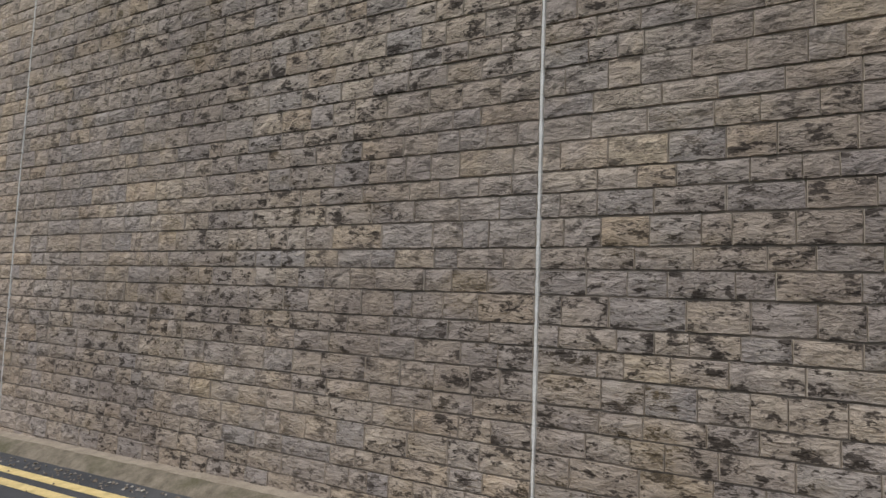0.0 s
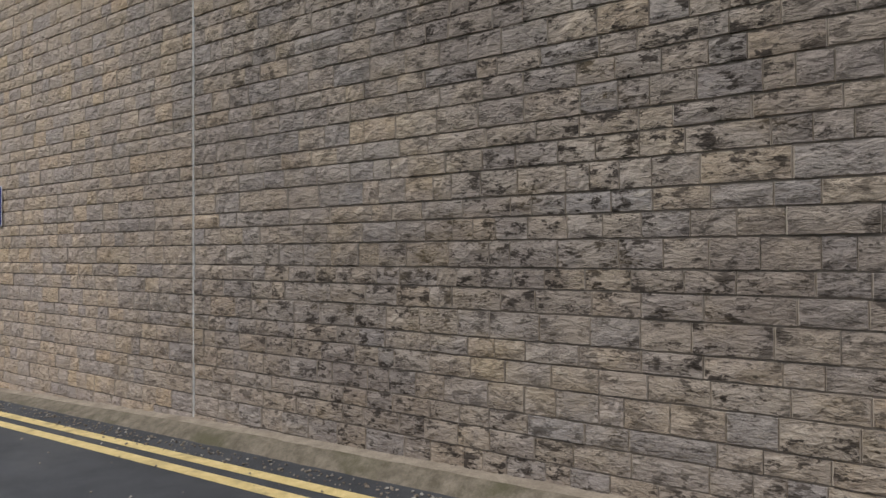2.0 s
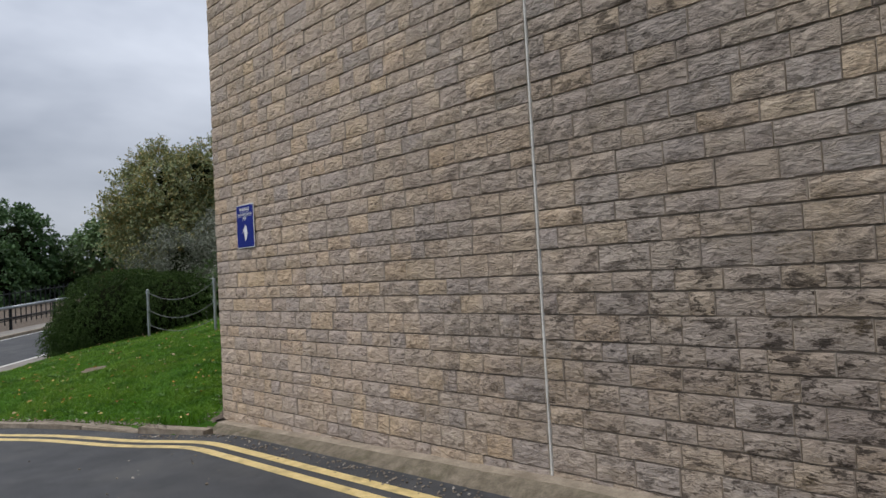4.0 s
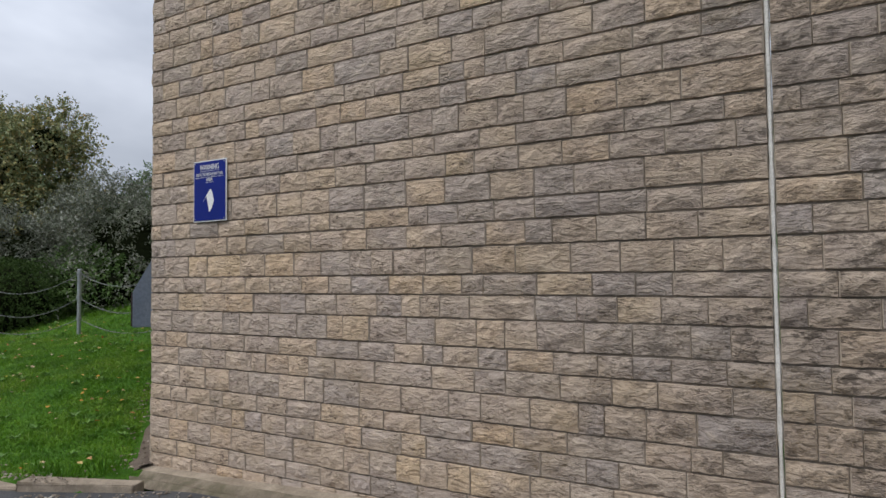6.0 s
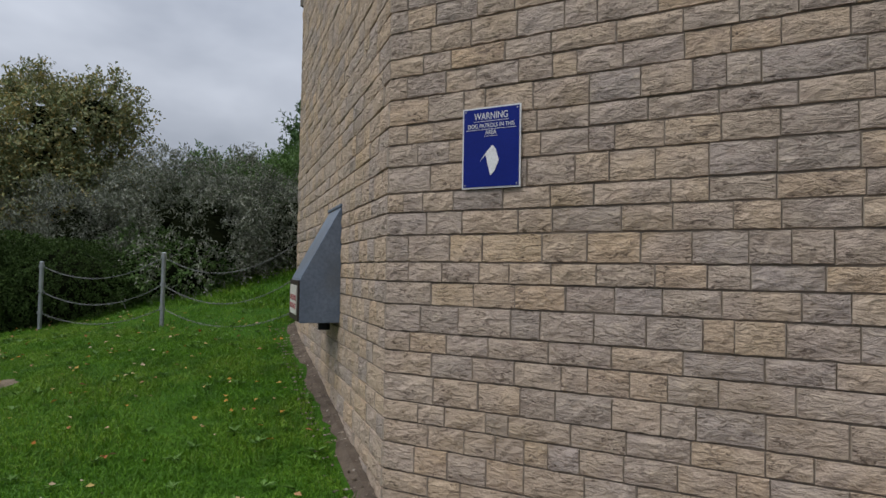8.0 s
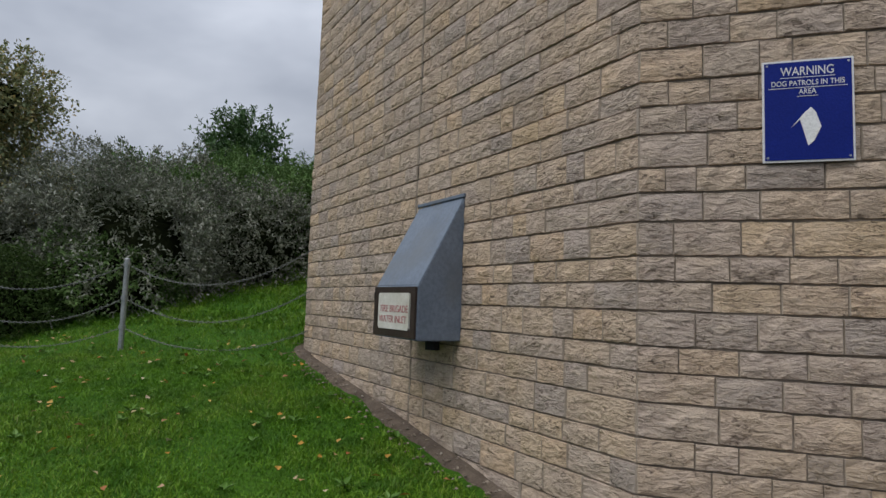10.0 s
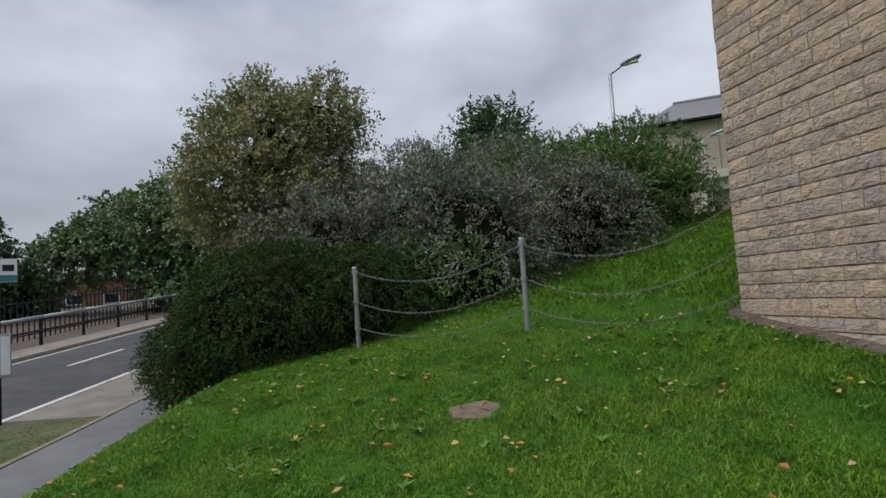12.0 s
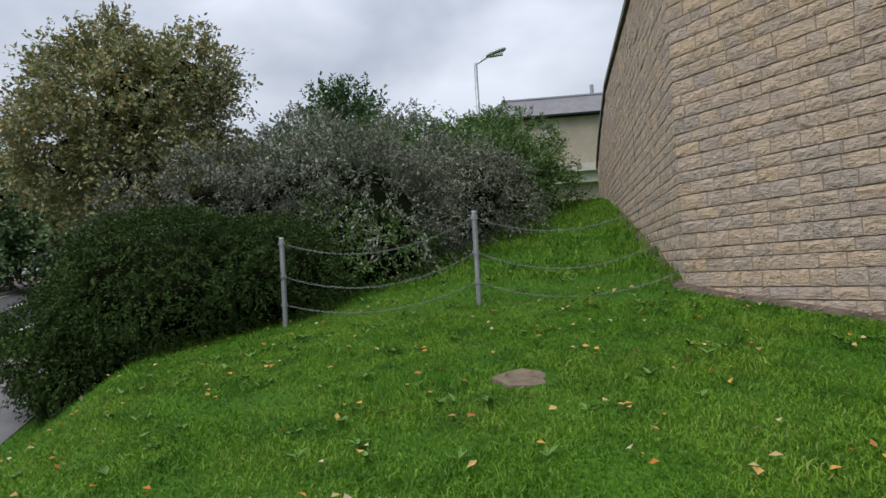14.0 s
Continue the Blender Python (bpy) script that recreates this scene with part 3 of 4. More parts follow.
turn2 = Matrix.Rotation(math.atan2(FACE2.y, FACE2.x), 4, "Z")
movement_joint(pose(J1, WY, 0), 0.2, WALL_TOP, SEALANT, "white sealant strip in an upright wall joint")
movement_joint(pose(J2, WY, 0), 0.33, WALL_TOP, SEALANT, "white sealant strip in an upright wall joint", 0.014)
movement_joint(Matrix.Translation((mid3.x, mid3.y, 0)) @ turn2, 0.1, WALL_TOP, DARK_JOINT, "dark open upright joint in the angled wall")
dir3 = (C2 - END3).normalized()
p3 = C2 - dir3 * 3.4
movement_joint(Matrix.Translation((p3.x, p3.y, 0)) @ Matrix.Rotation(math.atan2(dir3.y, dir3.x), 4, "Z") @ pose(0, -0.014, 0), 0.9, RETURN_TOP, DARK_JOINT, "dark upright joint in the return wall", 0.02)


# stone coping on top
def coping(a, b, z, label):
    a, b = Vector(a), Vector(b)
    d = b - a
    ob = part("coping", box_bm(-0.01, d.length + 0.01, -0.015, 0.42, 0, 0.12, 0.012), COPING)
    ob.matrix_basis = Matrix.Translation((a.x, a.y, z)) @ Matrix.Rotation(math.atan2(d.y, d.x), 4, "Z")
    return tagged(ob, label, "coping", kind="structure")


coping(C1, (7.0, WY), WALL_TOP, "weathered stone coping along the wall top")
coping(C2, C1, WALL_TOP + 0.003, "weathered stone coping along the wall top")
cv, cf = [], []
for i in range(41):
    u = LEN3 * i / 40
    zt = top3(u)
    cv += [(u, -0.05, zt), (u, -0.05, zt + 0.1), (u, 0.42, zt + 0.1), (u, 0.42, zt)]
for i in range(40):
    for j in range(4):
        a, b = 4 * i + j, 4 * i + (j + 1) % 4
        cf.append((a, a + 4, b + 4, b))
cf += [(0, 1, 2, 3), (163, 162, 161, 160)]
slope_coping = tagged(mesh_ob("coping", cv, cf, COPING), "weathered stone coping stepping down the return wall", "coping", kind="structure")
slope_coping.matrix_basis = Matrix.Translation((END3.x, END3.y, 0)) @ Matrix.Rotation(math.atan2(dir3.y, dir3.x), 4, "Z")

# concrete haunch at the foot of the wall
hx = np.arange(7.0, -10.9, -0.06)
hv, hf = [], []
for i, x in enumerate(hx):
    base = float(np.interp(x, [-10.75, -6.4, -2.5, 7], [0.012, 0.2, 0.31, 0.55]))
    zr = float(side_road_z(x))
    wob = 0.014 * noise.noise((x * 2.1, 0, 0)) + 0.012 * noise.noise((x * 7, 3, 0)) + 0.01 * noise.noise((x * 23, 3, 0))
    hv += [(x, WY + 0.05, base + 0.004), (x, WY - 0.1 + wob, base - 0.012), (x, WY - 0.17 + wob, base - 0.04 + wob), (x, WY - 0.22 + wob, zr + 0.015), (x, WY - 0.27 + wob, zr - 0.03)]
for i in range(len(hx) - 1):
    for j in range(4):
        hf.append((5 * i + j, 5 * i + j + 1, 5 * i + j + 6, 5 * i + j + 5))
haunch = tagged(mesh_ob("kerb_haunch", hv, hf, [CONCRETE, HAUNCH], smooth=False), "rough mossy concrete haunch along the foot of the wall", "kerb", kind="structure")
haunch.data.polygons.foreach_set("material_index", [1 if p.index % 4 >= 1 else 0 for p in haunch.data.polygons])

# worn kerb stones along the grass
kerb_row = thing("grass_kerb", pose(0, 0, 0), "worn concrete kerb stones along the grass edge", "kerb", kind="structure")
curve = [p for p in kl if p[0] < -10.2]
acc, last = 0.0, 0
for i in range(1, len(curve)):
    acc += math.dist(curve[i], curve[i - 1])
    if acc > 0.88:
        a, b = Vector(curve[last]), Vector(curve[i])
        d = b - a
        z = float(side_road_z(a.x))
        bm = box_bm(0.006, d.length - 0.006, 0.0, 0.13, -0.12, 0.035 + random.uniform(-0.015, 0.015), 0.012)
        bmesh.ops.subdivide_edges(bm, edges=bm.edges[:], cuts=1)
        for v in bm.verts:
            v.co += Vector((0, random.uniform(-0.007, 0.007), random.uniform(-0.009, 0.006)))
        k = part("kerb_stone", bm, CONCRETE, kerb_row)
        k.matrix_basis = Matrix.Translation((a.x, a.y, z)) @ Matrix.Rotation(math.atan2(-d.y, -d.x), 4, "Z") @ pose(-d.length, 0.0, 0, 0, 0, random.uniform(-1.2, 1.2))
        acc, last = 0.0, i


# ---- signs and fire inlet on the wall ----
def warning_sign():
    w, h = 0.35, 0.45
    t = thing("warning_sign", pose(-10.06, WY - 0.024, 2.082), "blue warning sign with white lettering fixed to the stone wall", "sign")
    part("backing_plate", box_bm(-w / 2, w / 2, 0, 0.006, -h / 2, h / 2, 0.0015), SIGN_WHITE, t, "white border plate")
    part("blue_panel", box_bm(-w / 2 + 0.009, w / 2 - 0.009, -0.003, 0.002, -h / 2 + 0.009, h / 2 - 0.009), SIGN_BLUE, t, "blue panel")
    text_ob("WARNING", 0.054, pose(0, -0.0045, 0.172) @ pose(0, 0, 0, 90), SIGN_WHITE, t, wide=0.78, label="white lettering")
    text_ob("DOG PATROLS IN THIS", 0.033, pose(0, -0.0045, 0.12) @ pose(0, 0, 0, 90), SIGN_WHITE, t, wide=0.82, label="white lettering")
    text_ob("AREA", 0.033, pose(0, -0.0045, 0.082) @ pose(0, 0, 0, 90), SIGN_WHITE, t, wide=0.82, label="white lettering")
    for z, half in ((0.146, 0.105), (0.1005, 0.15), (0.0625, 0.039)):
        part("underline", box_bm(-half, half, -0.005, -0.002, z - 0.0012, z + 0.0012), SIGN_WHITE, t)
    shape = [(-0.065, -0.075), (-0.03, -0.04), (0.0, -0.155), (0.022, -0.135), (0.05, -0.075), (0.03, -0.01), (0.012, 0.012), (-0.012, -0.01)]
    part("emblem", prism_bm(shape, -0.005, -0.002), SIGN_WHITE, t, "plain white emblem")
    for sx in (-1, 1):
        for sz in (-1, 1):
            part("screw", rod_bm((sx * 0.155, -0.005, sz * 0.205), (sx * 0.155, -0.002, sz * 0.205), 0.005, seg=8), GALV, t)


warning_sign()


def fire_inlet():
    w, deep, top, lip, low = 0.64, 0.33, 1.935, 1.317, 0.963
    s_mid = 1.82
    p = C1 - FACE2 * s_mid
    t = thing("fire_inlet_cabinet", Matrix.Translation((p.x, p.y, 0)) @ turn2, "grey metal fire brigade water inlet box with a sloping top", "cabinet")
    bm = bmesh.new()
    prof = [(0.0, low), (-deep, low), (-deep, lip), (0.0, top)]
    a = [bm.verts.new((-w / 2, y, z)) for y, z in prof]
    b = [bm.verts.new((w / 2, y, z)) for y, z in prof]
    bm.faces.new(a), bm.faces.new(b[::-1])
    for i in range(4):
        bm.faces.new((a[i], b[i], b[(i + 1) % 4], a[(i + 1) % 4]))
    bmesh.ops.recalc_face_normals(bm, faces=bm.faces[:])
    bmesh.ops.bevel(bm, geom=bm.edges[:], offset=0.006, segments=2, affect="EDGES")
    part("body", bm, BOX_GREY, t)
    part("flashing", box_bm(-w / 2 - 0.012, w / 2 + 0.012, -0.02, 0.0, top - 0.012, top + 0.012, 0.004), BOX_GREY, t, "grey flashing along the top")
    bm = bmesh.new()
    for x0, x1, z0, z1 in ((-w / 2 + 0.006, -w / 2 + 0.07, low + 0.012, lip - 0.01), (w / 2 - 0.07, w / 2 - 0.012, low + 0.012, lip - 0.01),
                           (-w / 2 + 0.07, w / 2 - 0.07, low + 0.012, low + 0.06), (-w / 2 + 0.07, w / 2 - 0.07, lip - 0.055, lip - 0.01)):
        box_bm(x0, x1, -deep - 0.016, -deep, z0, z1, bm=bm)
    door = part("door", bm, BOX_BROWN, t, "dark brown door frame")
    bm = prism_bm([(-0.235, low + 0.075), (-0.235, lip - 0.065), (-0.22, lip - 0.05), (0.22, lip - 0.05), (0.235, lip - 0.065), (0.235, low + 0.075), (0.22, low + 0.06), (-0.22, low + 0.06)], -deep - 0.02, -deep)
    part("notice_plate", bm, PLATE, door, "weathered white notice plate")
    for word, x in (("FIRE", -0.135), ("BRIGADE", 0.085)):
        text_ob(word, 0.067, pose(x, -deep - 0.021, low + 0.195) @ pose(0, 0, 0, 90), RED_INK, door, label="faded red lettering")
    for word, x in (("WATER", -0.1), ("INLET", 0.12)):
        text_ob(word, 0.067, pose(x, -deep - 0.021, low + 0.125) @ pose(0, 0, 0, 90), RED_INK, door, label="faded red lettering")
    for z in (low + 0.06, lip - 0.07):
        part("hinge", rod_bm((-w / 2 - 0.002, -deep - 0.008, z - 0.03), (-w / 2 - 0.002, -deep - 0.008, z + 0.03), 0.007, seg=8), BLACK, door)
    # no fitting here: black cylinder added to stand for shade below the box
    part("under_box_shade", rod_bm((0.12, -0.1, low - 0.07), (0.12, -0.1, low), 0.05, seg=14), BLACK, t, "black cylinder added for the shade under the box")


fire_inlet()


# ---- chain fence ----
def post(x, y, h):
    z = float(ground_z(x, y))
    t = thing("fence_post", pose(x, y, z), "galvanised steel tube post with chain rings", "post", "chain fence posts")
    part("tube", rod_bm((0, 0, -0.3), (0, 0, h), 0.03, seg=14), GALV, t, smooth=False)
    part("cap", rod_bm((0, 0, h), (0, 0, h + 0.012), 0.034, 0.026, seg=14), GALV, t)
    for hz in (h - 0.06, h * 0.57, h * 0.25):
        part("collar", rod_bm((0, 0, hz - 0.02), (0, 0, hz + 0.02), 0.04, seg=14), GALV, t)
    return t


P1, P2 = (-18.73, 5.42), (-16.5, 5.9)
H1, H2 = 1.04, 1.05
post(*P1, H1), post(*P2, H2)


def chain(a, b, sag):
    a, b = Vector(a), Vector(b)
    n = int((b - a).length / 0.038)
    verts, faces = [], []
    ring = [(0.5 * math.cos(t), 0.5 * math.sin(t)) for t in np.linspace(0, 2 * math.pi, 9)[:-1]]
    for i in range(n):
        f0, f1 = i / n, (i + 1) / n
        q = lambda f: a.lerp(b, f) - Vector((0, 0, sag * 4 * f * (1 - f)))
        p0, p1 = q(f0), q(f1)
        d = (p1 - p0).normalized()
        side = d.cross(Vector((0, 0, 1))).normalized()
        up = side if i % 2 else side.cross(d)
        nor = d.cross(up)
        mid, base = (p0 + p1) / 2, len(verts)
        for cx, cy in ring:
            c = mid + d * cx * 0.05 + up * cy * 0.019
            o = (d * cx + up * cy).normalized()
            for k in range(4):
                w = k * math.pi / 2
                verts.append(c + o * 0.003 * math.cos(w) + nor * 0.003 * math.sin(w))
        for s in range(8):
            for k in range(4):
                faces.append((base + s * 4 + k, base + s * 4 + (k + 1) % 4, base + ((s + 1) % 8) * 4 + (k + 1) % 4, base + ((s + 1) % 8) * 4 + k))
    return tagged(mesh_ob("chain", verts, faces, CHAIN_STEEL, smooth=True), "sagging galvanised steel chain between posts", "chain", "fence chains")


z1, z2 = float(ground_z(*P1)), float(ground_z(*P2))
for f, sag in ((0.945, 0.25), (0.57, 0.25), (0.25, 0.2)):
    chain((*P1, z1 + H1 * f), (*P2, z2 + H2 * f), sag)
for zw, f, sag in ((1.75, 0.945, 0.31), (1.3, 0.57, 0.31), (0.87, 0.25, 0.24)):
    chain((*P2, z2 + H2 * f), (C2.x + 0.1, C2.y - 0.1, zw), sag)


# ---- foliage ----
def lumpy_points(blobs, n, r, shell=0.22, lump=0.2, freq=1.1):
    """Points and outward directions near the skin of some ellipsoids, uneven, with gaps; those inside another are left out."""
    vol = np.array([b[3] * b[4] + b[4] * b[5] + b[3] * b[5] for b in blobs])
    pick = r.choice(len(blobs), n, p=vol / vol.sum())
    B = np.array(blobs)[pick]
    d = r.normal(size=(n, 3))
    d /= np.linalg.norm(d, axis=1)[:, None]
    pts = []
    rad = 1 - np.abs(r.normal(0, shell, n))
    lumps = np.array([noise.noise(Vector((float(p[0] + q[0] * p[3]) * freq, float(p[1] + q[1] * p[4]) * freq, float(p[2] + q[2] * p[5]) * freq))) for p, q in zip(B, d)])
    rad = np.clip(rad + lump * lumps, 0.15, 1.3)
    P = B[:, :3] + d * B[:, 3:6] * rad[:, None]
    N = d / B[:, 3:6]
    N /= np.linalg.norm(N, axis=1)[:, None]
    keep = np.ones(n, bool)
    for i, b in enumerate(blobs):
        inside = (((P - b[:3]) / np.array(b[3:6])) ** 2).sum(1) < 0.5
        keep &= ~(inside & (pick != i))
    return P[keep], N[keep]


def leaf_mesh(P, D, N, length, width, r):
    """A folded pointed leaf at each point P along D, its face towards N."""
    n = len(P)
    D = D / np.linalg.norm(D, axis=1)[:, None]
    S = np.cross(D, N)
    S /= np.linalg.norm(S, axis=1)[:, None] + 1e-9
    U = np.cross(S, D)
    L = length * r.uniform(0.6, 1.25, n)[:, None]
    W = width * r.uniform(0.7, 1.2, n)[:, None]
    V = np.stack([P, P + D * L * 0.5 + S * W * 0.5 + U * W * 0.12, P + D * L - U * L * 0.12, P + D * L * 0.5 - S * W * 0.5 + U * W * 0.12], 1).reshape(-1, 3)
    k = 4 * np.arange(n)[:, None]
    F = np.concatenate([k + [0, 1, 2], k + [0, 2, 3]], 1).reshape(-1, 3)
    return V, F


def spray_leaves(blobs, sprays, per, length, width, reach, droop, r, shell=0.2, lump=0.22, freq=1.1, up=0.35):
    P, N = lumpy_points(blobs, sprays, r, shell, lump, freq)
    ok = P[:, 2] > np.asarray(grass_z(P[:, 0], P[:, 1])) + 0.02
    P, N = P[ok], N[ok]
    n = len(P)
    A = N + r.normal(0, 0.45, (n, 3)) + [0, 0, up]
    A /= np.linalg.norm(A, axis=1)[:, None]
    R = reach * r.uniform(0.5, 1.4, n)
    t = r.uniform(0.0, 1.0, (n, per))
    base = P[:, None] + A[:, None] * (R[:, None] * t)[..., None] - np.array([0, 0, 1.0]) * (droop * R[:, None] * t * t)[..., None]
    base = base + r.normal(0, reach * 0.05, base.shape)
    lead = A[:, None] * 0.6 + r.normal(0, 0.55, (n, per, 3)) - np.array([0, 0, 0.3 * droop])
    face = N[:, None] * 0.4 + np.array([0, 0, 0.85]) + r.normal(0, 0.4, (n, per, 3))
    return leaf_mesh(base.reshape(-1, 3), lead.reshape(-1, 3), face.reshape(-1, 3), length, width, r)


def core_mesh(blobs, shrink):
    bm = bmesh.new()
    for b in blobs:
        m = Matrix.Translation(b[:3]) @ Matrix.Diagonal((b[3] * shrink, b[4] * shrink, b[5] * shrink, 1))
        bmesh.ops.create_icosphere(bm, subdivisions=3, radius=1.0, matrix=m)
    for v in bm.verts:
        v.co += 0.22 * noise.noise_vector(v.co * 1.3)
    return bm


def shrub(name, blobs, mat, label, category, seed, sprays, per, length, width, reach, droop=0.5, core=0.72, lump=0.22, up=0.35, trunk=None, shell=0.2, freq=1.1):
    r = np.random.default_rng(seed)
    x = sum(b[0] for b in blobs) / len(blobs)
    y = sum(b[1] for b in blobs) / len(blobs)
    if trunk:
        x, y = trunk[0][:2]
    origin = Vector((x, y, float(ground_z(x, y))))
    t = thing(name, Matrix.Translation(origin), label, category)
    V, F = spray_leaves(blobs, sprays, per, length, width, reach, droop, r, shell, lump, freq, up)
    V = V - np.array(origin)
    mesh_ob("crown", V.tolist(), F.tolist(), mat, t)
    # solid filler added inside the crown, blackened as its inner shade
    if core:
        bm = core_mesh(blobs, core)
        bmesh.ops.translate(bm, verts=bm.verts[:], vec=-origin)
        part("shade_filler", bm, SHADE_CORE, t, "near-black filler core with the crown's inner shade painted in")
    if trunk:
        base, rad = Vector((0, 0, -0.2)), trunk[1]
        bm = bmesh.new()
        heart = Vector(blobs[0][:3]) - origin
        fork = Vector((heart.x * 0.3, heart.y * 0.3, max(0.6, heart.z - blobs[0][5] * 0.7)))
        rod_bm(base, fork, rad, rad * 0.75, 10, bm)
        part("trunk", bm, BARK, t, smooth=True)
        for b in blobs:
            tip = Vector(b[:3]) - origin
            bend = fork.lerp(tip, 0.5) + Vector((random.uniform(-0.2, 0.2), random.uniform(-0.2, 0.2), 0.1))
            bm = rod_bm(fork, bend, rad * 0.55, rad * 0.35, 8)
            rod_bm(bend, tip, rad * 0.35, rad * 0.15, 8, bm)
            for _ in range(7):
                q = Vector([random.uniform(-0.75, 0.75) for _ in range(3)])
                rod_bm(tip.lerp(bend, random.uniform(0, 0.7)), tip + Vector((q.x * b[3], q.y * b[4], abs(q.z) * b[5])), rad * 0.14, rad * 0.04, 5, bm)
            part("limb", bm, BARK, t, smooth=True)
    return t


def gz(x, y, h):
    return (x, y, float(ground_z(x, y)) + h)


shrub("clipped_hedge", [(*gz(-20.5, 5.6, 0.6), 1.35, 1.55, 1.1), (*gz(-21.2, 5.2, 0.45), 1.15, 1.2, 0.9), (*gz(-20.9, 4.8, 0.2), 0.8, 0.75, 0.55), (*gz(-19.7, 6.3, 0.5), 1.1, 1.2, 0.9), (*gz(-21.6, 6.4, 0.5), 1.3, 1.4, 1.0)],
      HEDGE_LEAF, "dense dark green rounded hedge beside the chain fence", "hedge", 11, 17000, 12, 0.05, 0.024, 0.17, 0.9, 0.72, 0.12, 0.1, shell=0.1, freq=1.5)
shrub("grey_shrub", [(*gz(-20.2, 9.2, 1.2), 2.1, 1.8, 1.45), (*gz(-18.9, 8.6, 0.8), 1.2, 1.3, 1.1), (*gz(-21.9, 8.0, 1.1), 1.6, 1.5, 1.4), (*gz(-18.2, 10.8, 0.7), 1.0, 1.5, 1.1)],
      GREY_LEAF, "arching grey-leaved shrub on the bank", "shrub", 12, 5200, 20, 0.085, 0.03, 0.62, 0.75, 0.6, 0.5, 0.5, shell=0.1, freq=1.25)
shrub("bramble", [(*gz(-18.6, 7.9, 0.3), 0.8, 0.9, 0.7), (*gz(-19.4, 7.6, 0.5), 0.9, 0.8, 0.9)],
      GREEN_LEAF, "low green bramble under the grey shrub", "shrub", 20, 1500, 10, 0.07, 0.035, 0.3, 0.6, 0.6, 0.2, 0.3)
shrub("green_shrub", [(*gz(-19.7, 13.6, 1.1), 2.0, 2.2, 1.4), (*gz(-18.3, 13.2, 0.8), 1.2, 1.8, 1.2), (*gz(-19.2, 16.2, 1.4), 1.8, 1.8, 1.4), (*gz(-17.6, 14.6, 0.6), 0.9, 1.3, 0.95)],
      GREEN_LEAF, "tangled green shrub near the bank top", "shrub", 13, 5000, 13, 0.11, 0.046, 0.5, 0.6, 0.6, 0.45, 0.45, shell=0.11, freq=1.3)
shrub("green_shrub", [(*gz(-22.4, 12.2, 1.4), 2.2, 2.0, 1.4), (*gz(-22.6, 15.2, 1.5), 2.4, 2.0, 1.3)],
      GREEN_LEAF, "pale green shrub behind the grey shrub", "shrub", 14, 4000, 12, 0.11, 0.046, 0.65, 0.4, 0.6, 0.42, 0.6, shell=0.12, freq=1.2)
shrub("autumn_tree", [(-23.9, 8.3, 4.2, 1.5, 1.5, 1.3), (-23.1, 8.9, 4.95, 0.9, 0.9, 0.85), (-24.7, 7.8, 3.5, 1.15, 1.1, 0.95), (-23.6, 8.4, 2.9, 1.7, 1.5, 1.2), (-24.3, 8.3, 5.0, 0.9, 0.9, 0.75)],
      TURNING_LEAF, "spreading tree with leaves turning yellow and brown", "tree", 15, 5200, 15, 0.095, 0.054, 0.6, 0.35, 0.42, 0.55, 0.6, trunk=((-23.9, 8.0), 0.12), shell=0.22)
shrub("young_tree", [(-26.0, 20.5, 7.3, 1.3, 1.3, 0.8), (-26.0, 20.5, 6.2, 1.7, 1.7, 1.0)],
      CHERRY_LEAF, "young tree with dark green upswept shoots", "tree", 16, 330, 26, 0.2, 0.09, 0.95, 0.15, 0.0, 0.25, 1.2, trunk=((-26.0, 20.5), 0.08), shell=0.4)
shrub("road_tree", [(-45.6, 17.5, 6.0, 3.2, 2.8, 1.9), (-43.2, 19.0, 5.0, 2.8, 2.6, 2.2), (-48.4, 15.6, 5.2, 2.4, 2.2, 1.4), (-50.2, 14.4, 4.2, 2.0, 1.8, 1.3), (-44.6, 18.2, 3.4, 3.0, 2.8, 1.8)],
      FAR_LEAF, "broad green tree beyond the main road", "tree", 17, 3000, 13, 0.28, 0.18, 1.0, 0.5, 0.3, 0.38, 0.4, trunk=((-45.4, 17.6), 0.16), shell=0.3, freq=0.6)
shrub("road_tree", [(-51.5, 9.6, 3.8, 2.8, 2.6, 3.2), (-50.0, 7.4, 2.2, 3.0, 2.8, 2.8), (-52.0, 12.0, 1.8, 2.2, 2.2, 2.0)],
      CHERRY_LEAF, "dark green tree beyond the main road", "tree", 18, 2600, 13, 0.26, 0.16, 0.8, 0.5, 0.6, 0.3, 0.4, trunk=((-51.0, 8.8), 0.18), freq=0.6)
shrub("road_tree", [(-40.0, 22.0, 2.6, 3.0, 3.0, 2.8), (-37.0, 24.0, 3.0, 3.4, 3.0, 3.0), (-34.0, 22.0, 2.4, 3.0, 2.6, 2.4)],
      FAR_LEAF, "green roadside tree behind the hedge", "tree", 19, 2600, 13, 0.24, 0.15, 0.8, 0.5, 0.6, 0.3, 0.4, trunk=((-38.5, 23.0), 0.16), freq=0.6)


# ---- grass blades, weeds and fallen leaves ----
SLAB_X, SLAB_Y = -15.42, 3.28


def on_lawn(x, y):
    c = x * ROAD_N[0] + y * ROAD_N[1]
    ok = (y > kerb_y(x) + 0.16) & (c > -14.5)
    f2 = (x - C1.x) * -FACE2.y + (y - C1.y) * FACE2.x
    f3 = (x - C2.x) * -dir3.y + (y - C2.y) * dir3.x
    return ok & ((f2 < -0.17) | (f3 < -0.12)) & (x < -10.85)


